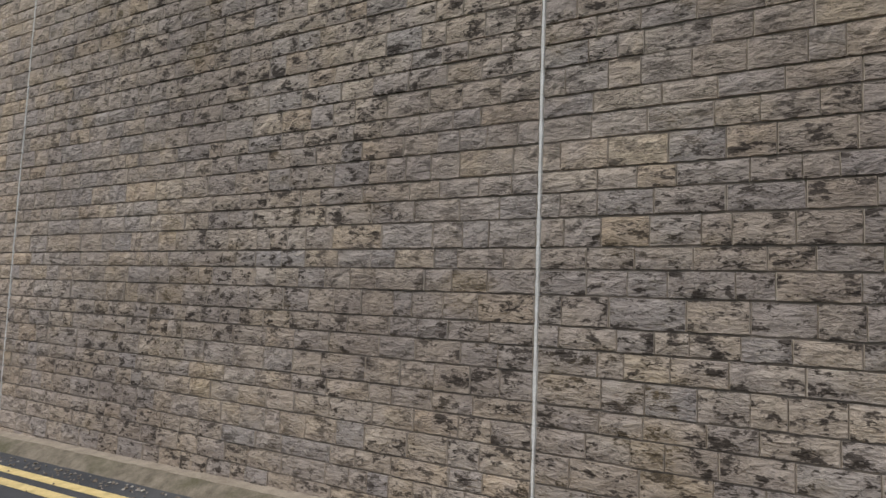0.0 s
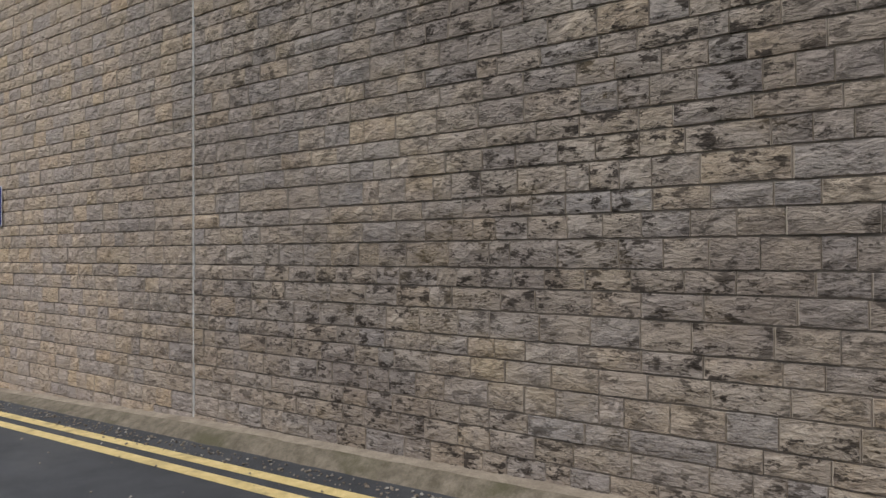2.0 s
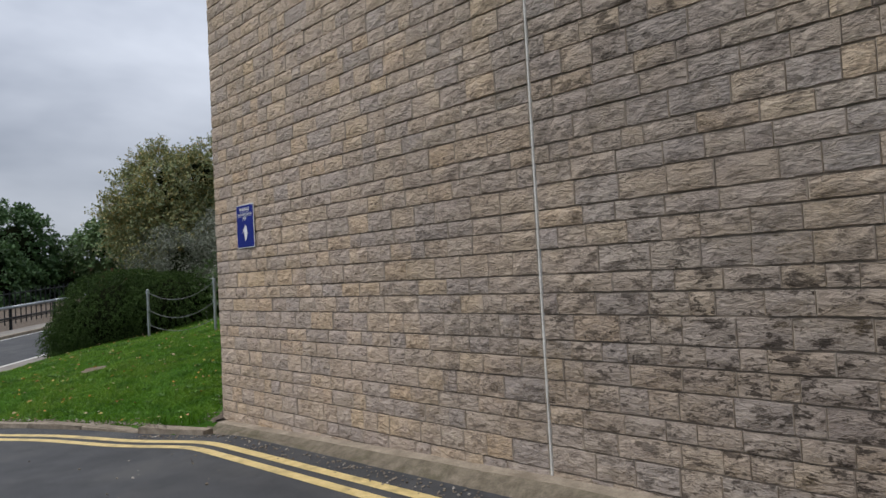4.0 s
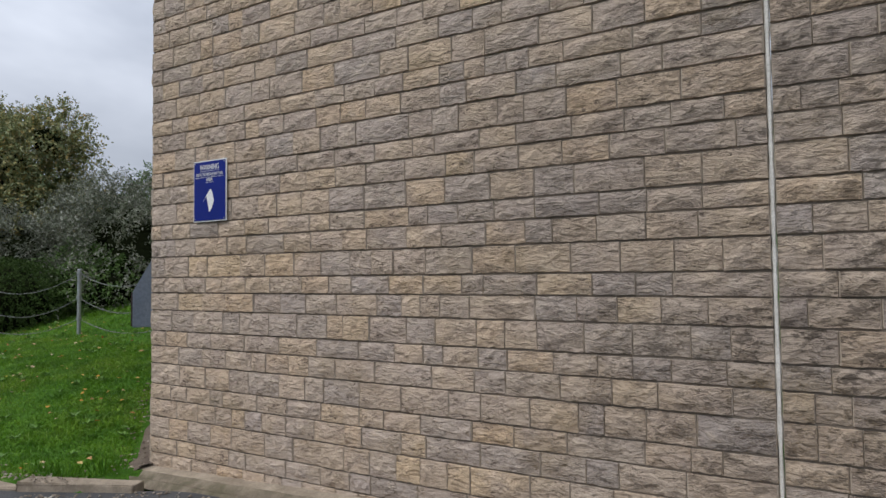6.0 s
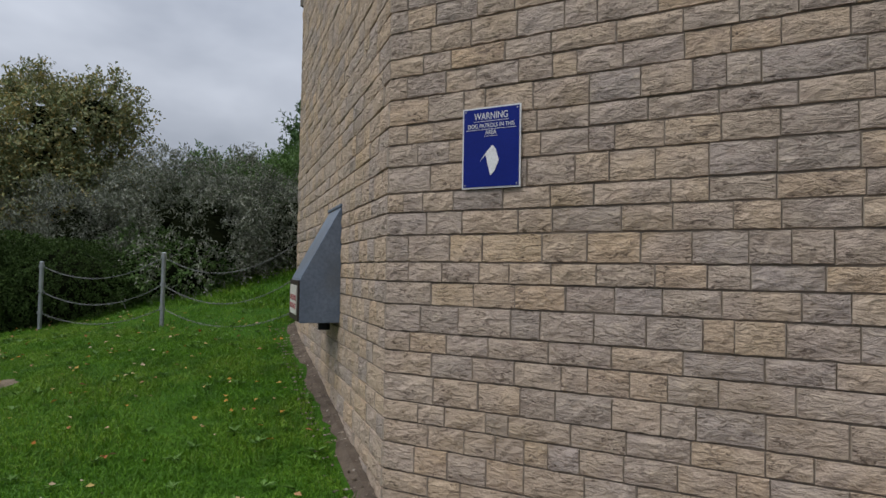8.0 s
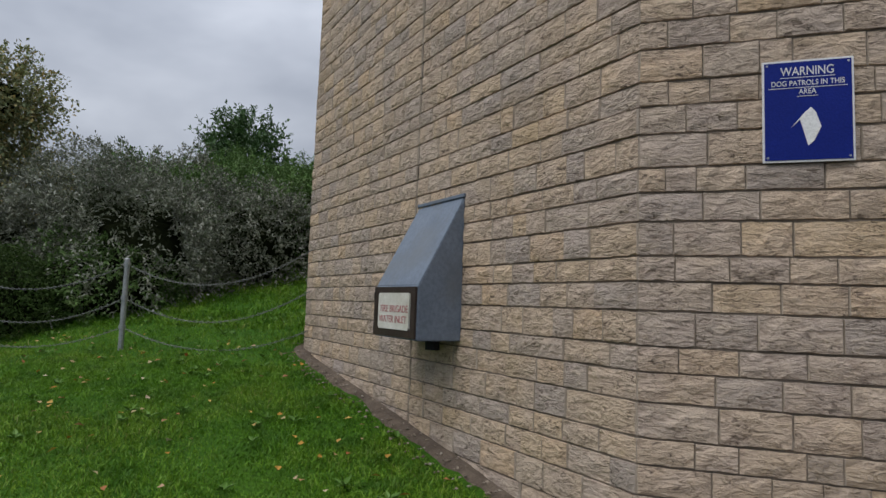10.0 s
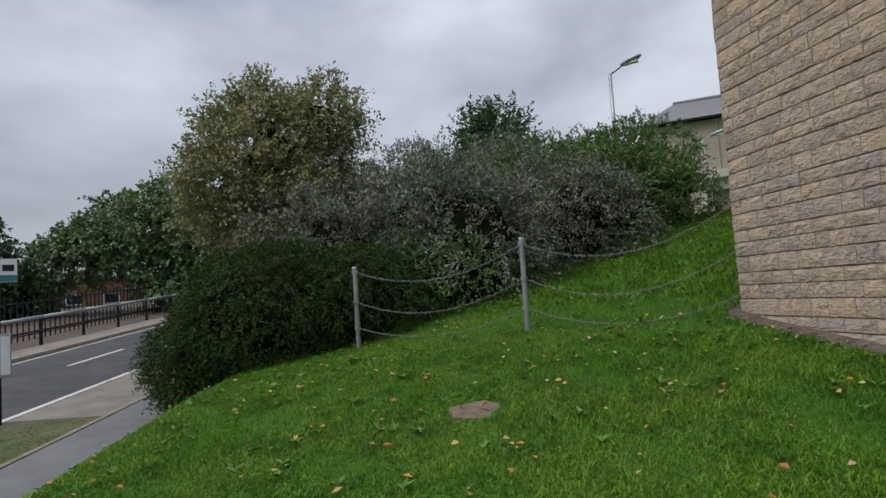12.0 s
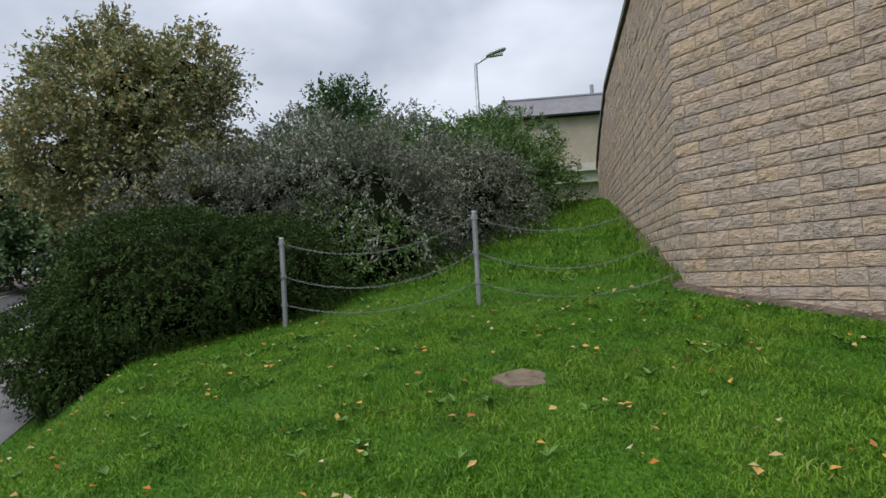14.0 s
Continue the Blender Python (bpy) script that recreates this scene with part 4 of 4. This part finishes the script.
def lawn():
    r = np.random.default_rng(21)
    allv, allf, total = [], [], 0
    verge = lambda x, y: (x * ROAD_N[0] + y * ROAD_N[1] < -15.82) & (x * ROAD_N[0] + y * ROAD_N[1] > -17.25) & ((x * ROAD_D[0] + y * ROAD_D[1] < 17.0) | (x * ROAD_D[0] + y * ROAD_D[1] > 21.6))
    for n, (x0, x1, y0, y1), ln, wd in ((230000, (-19.5, -10.4, 0.4, 5.6), 0.046, 0.0075), (90000, (-22, -10.9, 0.4, 8.0), 0.06, 0.01), (36000, (-20, -14, 7.0, 17.5), 0.11, 0.02), (90000, (-32, -19.5, 0.0, 12.0), 0.055, 0.014)):
        x, y = r.uniform(x0, x1, n), r.uniform(y0, y1, n)
        dens = np.array([noise.noise(Vector((float(a) * 1.6, float(b) * 1.6, 0))) for a, b in zip(x, y)])
        ok = (verge(x, y) if x0 < -30 else on_lawn(x, y)) & (dens > r.uniform(-1.1, -0.1, n)) & ~(((x - SLAB_X) ** 2 + (y - SLAB_Y) ** 2 < 0.05))
        x, y, dens = x[ok], y[ok], dens[ok]
        m = len(x)
        P = np.stack([x, y, ground_z(x, y) - 0.005], 1)
        D = np.stack([r.normal(0, 0.5, m), r.normal(0, 0.5, m), np.ones(m)], 1)
        D /= np.linalg.norm(D, axis=1)[:, None]
        S = np.stack([r.normal(0, 1, m), r.normal(0, 1, m), np.zeros(m)], 1)
        S /= np.linalg.norm(S, axis=1)[:, None]
        L = (ln * r.uniform(0.45, 1.25, m) * (1 + 0.5 * dens))[:, None]
        W = (wd * r.uniform(0.6, 1.2, m))[:, None]
        bend = np.stack([r.normal(0, 0.3, m), r.normal(0, 0.3, m), -0.15 * np.ones(m)], 1) * L
        V = np.stack([P - S * W / 2, P + S * W / 2, P + D * L * 0.6 + S * W * 0.35, P + D * L * 0.6 - S * W * 0.35, P + D * L + bend], 1).reshape(-1, 3)
        k = 5 * np.arange(m)[:, None]
        F4, F3 = k + [0, 1, 2, 3], k + [3, 2, 4]
        allv.append(V)
        allf += (F4 + total).tolist() + (F3 + total).tolist()
        total += len(V)
    return tagged(mesh_ob("grass_blades", np.concatenate(allv).tolist(), allf, BLADE), "short green mown grass blades on the bank", "grass", kind="stuff")


lawn()


def rough_grass():
    r = np.random.default_rng(27)
    Ps = []
    for a, b, n, w in ((C2 - dir3 * 0.1, C2 - dir3 * 7.0, 700, 0.4),):
        d = (b - a).normalized()
        nrm = Vector((d.y, -d.x))
        nrm = nrm if nrm.x + nrm.y < 0 else -nrm
        for _ in range(n):
            c = a.lerp(b, float(r.uniform(0, 1) ** 1.5)) + nrm * float(abs(r.normal(0.03, w * 0.5)))
            Ps.append((c.x, c.y, float(ground_z(c.x, c.y))))
    for x, y in ((-11.05, 2.66), (-11.3, 2.62), (-10.85, 2.85), (-12.0, 2.32), (-13.0, 1.98)):
        for _ in range(26):
            Ps.append((x + float(r.normal(0, 0.06)), y + float(r.normal(0, 0.04)), float(ground_z(x, y))))
    P = np.array(Ps)
    m = len(P)
    D = np.stack([r.normal(0, 0.35, m), r.normal(0, 0.35, m), np.ones(m)], 1)
    N = r.normal(0, 1, (m, 3))
    V, F = leaf_mesh(P, D, N, 0.13, 0.012, r)
    tagged(mesh_ob("rough_grass", V.tolist(), F.tolist(), BLADE), "long rough grass and weeds along the wall foot", "grass", kind="stuff")


rough_grass()


def rosettes():
    r = np.random.default_rng(22)
    Ps, Ds, Ns = [], [], []
    for _ in range(240):
        x, y = r.uniform(-19, -11), r.uniform(0.8, 7.5)
        if not on_lawn(np.array([x]), np.array([y]))[0]:
            continue
        for k in range(int(r.integers(4, 10))):
            w = r.uniform(0, 6.28)
            Ps.append((x, y, float(ground_z(x, y)) + 0.02))
            Ds.append((math.cos(w), math.sin(w), r.uniform(0.3, 0.9)))
            Ns.append((0, 0, 1))
    V, F = leaf_mesh(np.array(Ps), np.array(Ds), np.array(Ns, float), 0.075, 0.03, r)
    tagged(mesh_ob("weeds", V.tolist(), F.tolist(), WEED), "broad-leaved weeds growing in the grass", "weeds", kind="stuff")


rosettes()


def fallen_leaves():
    r = np.random.default_rng(23)
    x, y = r.uniform(-20.5, -11.2, 420), r.uniform(0.8, 6.5, 420)
    ok = on_lawn(x, y)
    x, y = x[ok], y[ok]
    P = np.stack([x, y, ground_z(x, y) + 0.05], 1)
    n = len(P)
    D = np.stack([r.normal(0, 1, n), r.normal(0, 1, n), r.normal(0, 0.2, n)], 1)
    N = np.stack([r.normal(0, 0.3, n), r.normal(0, 0.3, n), np.ones(n)], 1)
    V, F = leaf_mesh(P, D, N, 0.055, 0.042, r)
    tagged(mesh_ob("fallen_leaves", V.tolist(), F.tolist(), FALLEN), "fallen orange and yellow leaves on the grass", "leaves", kind="stuff")


fallen_leaves()

bm = bmesh.new()
ring = [(0.21 * math.cos(w) * (1 + 0.45 * noise.noise((w * 1.3, 4, 0))), 0.17 * math.sin(w) * (1 + 0.6 * noise.noise((w * 1.7, 9, 0)))) for w in np.linspace(0, 2 * math.pi, 19)[:-1]]
low_ring, top_ring = [bm.verts.new((x * 1.06, y * 1.06, -0.05)) for x, y in ring], [bm.verts.new((x, y, 0.006 + 0.006 * noise.noise((x * 9, y * 9, 0)))) for x, y in ring]
hub = bm.verts.new((0, 0, 0.012))
for k in range(18):
    bm.faces.new((low_ring[k], low_ring[(k + 1) % 18], top_ring[(k + 1) % 18], top_ring[k]))
    bm.faces.new((top_ring[k], top_ring[(k + 1) % 18], hub))
slab = part("stone_slab", bm, WORN_COVER)
slab.matrix_basis = pose(SLAB_X, SLAB_Y, float(ground_z(SLAB_X, SLAB_Y)) + 0.004, 8, 0, 25)
tagged(slab, "worn flat stone cover set in the grass", "slab")


# ---- street furniture ----
def street_lamp(x, y, z, h, arm, turn, label, r=0.05):
    t = thing("street_lamp", pose(x, y, z, 0, 0, turn), label, "street lamp")
    part("column", rod_bm((0, 0, 0), (0, 0, h), r * 1.3, r, 12), GALV, t, smooth=True)
    part("arm", rod_bm((0, 0, h - 0.03), (arm * 0.5, 0, h + arm * 0.18), r * 0.6, seg=8), GALV, t)
    bm = bmesh.new()
    bmesh.ops.create_uvsphere(bm, u_segments=16, v_segments=8, radius=1.0, matrix=Matrix.Translation((arm * 0.78, 0, h + arm * 0.27)) @ Matrix.Rotation(radians(-14), 4, "Y") @ Matrix.Diagonal((arm * 0.4, 0.13, 0.085, 1)))
    part("lantern", bm, GALV, t, "grey lantern housing", smooth=True)
    part("lens", box_bm(arm * 0.55, arm * 1.02, -0.08, 0.08, h + arm * 0.27 - 0.1, h + arm * 0.27 - 0.05, 0.01), WHITE_PAINT, t, "pale lens")
    return t


lx, ly = -19.4, 16.46
street_lamp(lx, ly, float(ground_z(lx, ly)), 6.93 - float(ground_z(lx, ly)), 0.8, 0, "grey street lamp rising behind the shrubs")


street_lamp(-20.0, 28.0, 3.2, 3.75, 0.8, 0, "small grey street lamp before the far building", 0.045)


def direction_pole():
    base = Vector((-22.1, 2.05, float(ground_z(-22.1, 2.05))))
    t = thing("lamp_column", Matrix.Translation(base), "black painted lamp column carrying road signs", "lamp post")
    part("base_sleeve", rod_bm((0, 0, -0.2), (0, 0, 1.05), 0.062, 0.058, 16), BLACK, t, smooth=True)
    part("collar", rod_bm((0, 0, 1.05), (0, 0, 1.11), 0.068, 0.05, 16), BLACK, t)
    part("shaft", rod_bm((0, 0, 1.11), (0, 0, 6.5), 0.042, 0.036, 14), BLACK, t, smooth=True)
    sign = new("direction_sign")
    sign.parent = t
    sign.matrix_basis = Matrix.Rotation(radians(70), 4, "Z") @ pose(0.25, -0.06, 2.12) @ Matrix.Diagonal((0.66, 1, 0.64, 1))
    part("plate", box_bm(-0.26, 0.26, 0, 0.012, -0.105, 0.105, 0.003), BLACK, sign)
    part("white_panel", box_bm(-0.245, 0.245, -0.004, 0.001, -0.09, 0.09), SIGN_WHITE, sign, "white sign panel")
    text_ob("Courts", 0.165, pose(0.05, -0.0055, 0.0) @ pose(0, 0, 0, 90), BLACK, sign, label="black lettering")
    part("chevron", prism_bm([(-0.23, 0.0), (-0.165, 0.07), (-0.135, 0.07), (-0.2, 0.0), (-0.135, -0.07), (-0.165, -0.07)], -0.006, -0.003), BLACK, sign, "black chevron")
    for z0, z1, x0, x1, mat, lab in ((2.3, 2.65, -0.3, -0.06, SIGN_YELLOW, "yellow notice panel"), (1.62, 1.95, -0.25, -0.07, GALV, "grey sign back")):
        p = part("sign_panel", box_bm(x0, x1, -0.05, -0.035, z0, z1, 0.004), mat, t, lab)
        p.matrix_basis = Matrix.Rotation(radians(70), 4, "Z")


direction_pole()


def bus_stop():
    base = Vector((-24.1, 3.1, float(ground_z(-24.1, 3.1))))
    t = thing("bus_stop", Matrix.Translation(base) @ Matrix.Rotation(radians(72), 4, "Z"), "slim dark bus stop pole with flag and timetable case", "bus stop")
    part("pole", rod_bm((0, 0, -0.2), (0, 0, 2.62), 0.042, seg=14), BLACK, t, smooth=True)
    flag = part("flag", box_bm(0.03, 0.26, -0.02, 0.02, 2.3, 2.66, 0.006), SIGN_WHITE, t, "white bus stop flag")
    part("flag_band", box_bm(0.032, 0.258, -0.024, 0.024, 2.31, 2.41), TEAL, flag, "teal band")
    part("bus_symbol", box_bm(0.07, 0.22, -0.024, -0.018, 2.47, 2.57, 0.002), BLACK, flag, "plain dark bar")
    case = part("timetable_case", box_bm(0.02, 0.17, -0.07, -0.03, 0.86, 1.52, 0.008), GALV, t, "grey timetable case")
    part("timetable_sheet", box_bm(0.035, 0.155, -0.074, -0.068, 0.9, 1.48), SIGN_WHITE, case, "pale printed sheet")


bus_stop()


def guard_rail():
    t = thing("guard_rail", pose(0, 0, 0), "grey metal barrier along the far side of the road", "barrier")
    for a in np.arange(4, 66, 2.4):
        part("rail_post", rod_bm(road_point(-23.8, a, 0.0), road_point(-23.8, a, 0.95), 0.06, seg=8), BLACK, t)
    for z, r in ((0.93, 0.06), (0.5, 0.04)):
        for a in np.arange(4, 63, 2.4):
            part("rail", rod_bm(road_point(-23.72, a, z), road_point(-23.72, a + 2.4, z), r, seg=8), GALV if z > 0.6 else BLACK, t, smooth=True)
    f = thing("railing_fence", pose(0, 0, 0), "dark upright metal railings behind the barrier", "fence")
    for a in np.arange(10, 50, 0.3):
        part("picket", box_bm(-0.02, 0.02, -0.02, 0.02, 0, 1.5), BLACK, f).matrix_basis = Matrix.Translation(road_point(-25.4, a, 0.0))
    for z in (0.2, 1.35):
        part("fence_rail", rod_bm(road_point(-25.4, 10, z), road_point(-25.4, 50, z), 0.025, seg=6), BLACK, f)


guard_rail()


def brick_block():
    a, b = Vector((-62.2, 11.5)), Vector((-56.0, 27.0))
    d = b - a
    t = thing("brick_building", Matrix.Translation((a.x, a.y, -0.6)) @ Matrix.Rotation(math.atan2(d.y, d.x), 4, "Z"), "low red brick building with white windows and flat roof", "building")
    L = d.length
    spots = [2.2, 4.9, 7.4, 9.7, 12.0, 14.4]
    x = 0.0
    for w in spots:
        part("wall", box_bm(x, w - 0.55, 0, 6, 0, 4.2), BRICK, t)
        part("wall", box_bm(w - 0.55, w + 0.55, 0, 6, 0, 2.1), BRICK, t)
        part("wall", box_bm(w - 0.55, w + 0.55, 0, 6, 3.3, 4.2), BRICK, t)
        x = w + 0.55
    part("wall", box_bm(x, L, 0, 6, 0, 4.2), BRICK, t)
    part("roof", box_bm(-0.2, L + 0.2, -0.25, 6.2, 4.2, 4.42, 0.03), COPING, t, "grey flat roof edge")
    for w in spots:
        win = new("window")
        win.parent = t
        win.matrix_basis = pose(w, 0.1, 2.7)
        bm = bmesh.new()
        for q in ((-0.55, -0.45, -0.6, 0.6), (0.45, 0.55, -0.6, 0.6), (-0.45, 0.45, 0.5, 0.6), (-0.45, 0.45, -0.6, -0.48), (-0.45, 0.45, -0.2, -0.12)):
            box_bm(q[0], q[1], -0.05, 0.05, q[2], q[3], bm=bm)
        part("window_frame", bm, WHITE_PAINT, win, "white window frame")
        part("pane", box_bm(-0.45, 0.45, 0.01, 0.03, -0.48, 0.5), GLASS_DARK, win, "dark window pane")


brick_block()


def court_building():
    u = Vector((0.97, 0.24))
    t = thing("court_building", Matrix.Translation((-24.7, 34.6, 3.0)) @ Matrix.Rotation(math.atan2(u.y, u.x), 4, "Z"), "large buff stone building with pale band and slate roof", "building")
    L, eave, band0, band1 = 26.0, 6.6, 3.35, 3.8
    part("upper_wall", box_bm(0, L, 0, 12, band1, eave), RENDER_BUFF, t)
    part("lower_wall", box_bm(3.2, L, 0.9, 12, -0.5, band0 - 0.003), RENDER_BUFF, t)
    part("end_pier", box_bm(0.0, 2.6, 0.04, 12, -0.5, band0 - 0.003), RENDER_BUFF, t)
    part("stone_band", box_bm(-0.08, L, -0.12, 11.9, band0, band1 - 0.003, 0.02), BAND, t, "pale stone band")
    part("pilaster", box_bm(2.6, 3.2, -0.1, 1.2, -0.5, band0 - 0.003, 0.02), BAND, t, "pale stone pilaster")
    part("soffit_beam", box_bm(3.2, L, 0.25, 0.9, band0 - 0.6, band0 - 0.004), BAND, t, "pale beam under the band")
    bm = bmesh.new()
    o, r = 0.35, 4.0
    lo = [bm.verts.new(p) for p in ((-o, -o, eave + 0.12), (L, -o, eave + 0.12), (L, 12 + o, eave + 0.12), (-o, 12 + o, eave + 0.12))]
    hi = [bm.verts.new(p) for p in ((1.6, 2.2, eave + 1.75), (L, 2.2, eave + 1.75), (L, 9.8, eave + 1.75), (1.6, 9.8, eave + 1.75))]
    for i in range(4):
        bm.faces.new((lo[i], lo[(i + 1) % 4], hi[(i + 1) % 4], hi[i]))
    bm.faces.new(hi), bm.faces.new(lo[::-1])
    bmesh.ops.recalc_face_normals(bm, faces=bm.faces[:])
    part("roof", bm, SLATE, t, "grey slate roof")
    part("gutter", box_bm(-o - 0.05, L, -o - 0.1, -o + 0.02, eave, eave + 0.12, 0.02), BLACK, t, "dark gutter")
    part("ridge_capping", box_bm(1.5, L, 2.1, 2.3, eave + 1.72, eave + 1.84, 0.02), GALV, t, "pale ridge capping")
    part("downpipe", rod_bm((3.7, -0.06, band1), (3.7, -0.06, eave), 0.05, seg=8), RENDER_BUFF, t)
    part("flue", rod_bm((7.2, 3, eave + 1.6), (7.2, 3, eave + 2.6), 0.12, seg=12), GALV, t, "grey metal flue")


court_building()


# ---- bare soil and litter along the wall foot ----
def soil_strip():
    v, f = [], []
    line = [C1 + Vector((0.05, -0.02)), C1, C2, C2 - dir3 * 6.0]
    pts = []
    for a, b in zip(line[:-1], line[1:]):
        n = max(2, int((b - a).length / 0.12))
        pts += [(a.lerp(b, i / n), (b - a).normalized()) for i in range(n)]
    for i, (p, d) in enumerate(pts):
        nrm = Vector((d.y, -d.x))
        nrm = nrm if nrm.x + nrm.y < 0 else -nrm
        w = 0.14 + 0.09 * noise.noise((i * 0.21, 0, 5)) + 0.05 * noise.noise((i * 0.8, 2, 5))
        for q in (-0.03, 0.4 * w, w):
            c = p + nrm * q
            z = float(ground_z(c.x, c.y)) + (0.03 if q < w else -0.01) + 0.008 * noise.noise((c.x * 9, c.y * 9, 0))
            v.append((c.x, c.y, z))
    for i in range(len(pts) - 1):
        for j in range(2):
            f.append((3 * i + j, 3 * i + j + 1, 3 * i + j + 4, 3 * i + j + 3))
    tagged(mesh_ob("soil_strip", v, f, SOIL), "bare brown soil along the foot of the angled wall", "soil", kind="stuff")
    r = np.random.default_rng(31)
    P = []
    for _ in range(420):
        p, d = pts[int(r.integers(len(pts) - 40))]
        nrm = Vector((d.y, -d.x))
        nrm = nrm if nrm.x + nrm.y < 0 else -nrm
        c = p + nrm * float(r.uniform(0.0, 0.28))
        P.append((c.x, c.y, float(ground_z(c.x, c.y)) + 0.03))
    for _ in range(500):
        x = float(r.uniform(-14.2, -10.55))
        y = float(kerb_y(x)) + float(abs(r.normal(0.05, 0.14)))
        P.append((x, y, float(ground_z(x, y)) + (0.045 if y - float(kerb_y(x)) < 0.15 else 0.02)))
    for _ in range(900):
        x = float(r.uniform(-11.0, 1.5))
        y = float(kerb_y(x)) - float(abs(r.normal(0.0, 0.09 if r.random() < 0.8 else 0.9)))
        P.append((x, y, float(side_road_z(x)) + 0.006))
    V, F, k = [], [], 0
    for x, y, z in P:
        s = float(r.uniform(0.004, 0.015))
        q = r.normal(0, 1, (6, 3)) * 0.25
        base = np.array([(1, 0, 0), (-1, 0, 0), (0, 1, 0), (0, -1, 0), (0, 0, 0.6), (0, 0, -0.6)], float)
        V += ((base + q) * s + (x, y, z)).tolist()
        F += [(k + a, k + b, k + c) for a, b, c in ((0, 2, 4), (2, 1, 4), (1, 3, 4), (3, 0, 4), (2, 0, 5), (1, 2, 5), (3, 1, 5), (0, 3, 5))]
        k += 6
    tagged(mesh_ob("gravel", V, F, GRIT), "scattered pale grit and small stones by the kerb", "gravel", kind="stuff")


soil_strip()


# ---- stones of the walls ----
for n_job, job in enumerate(STONE_JOBS):
    lay_stones(*job, seed=40 + n_job)
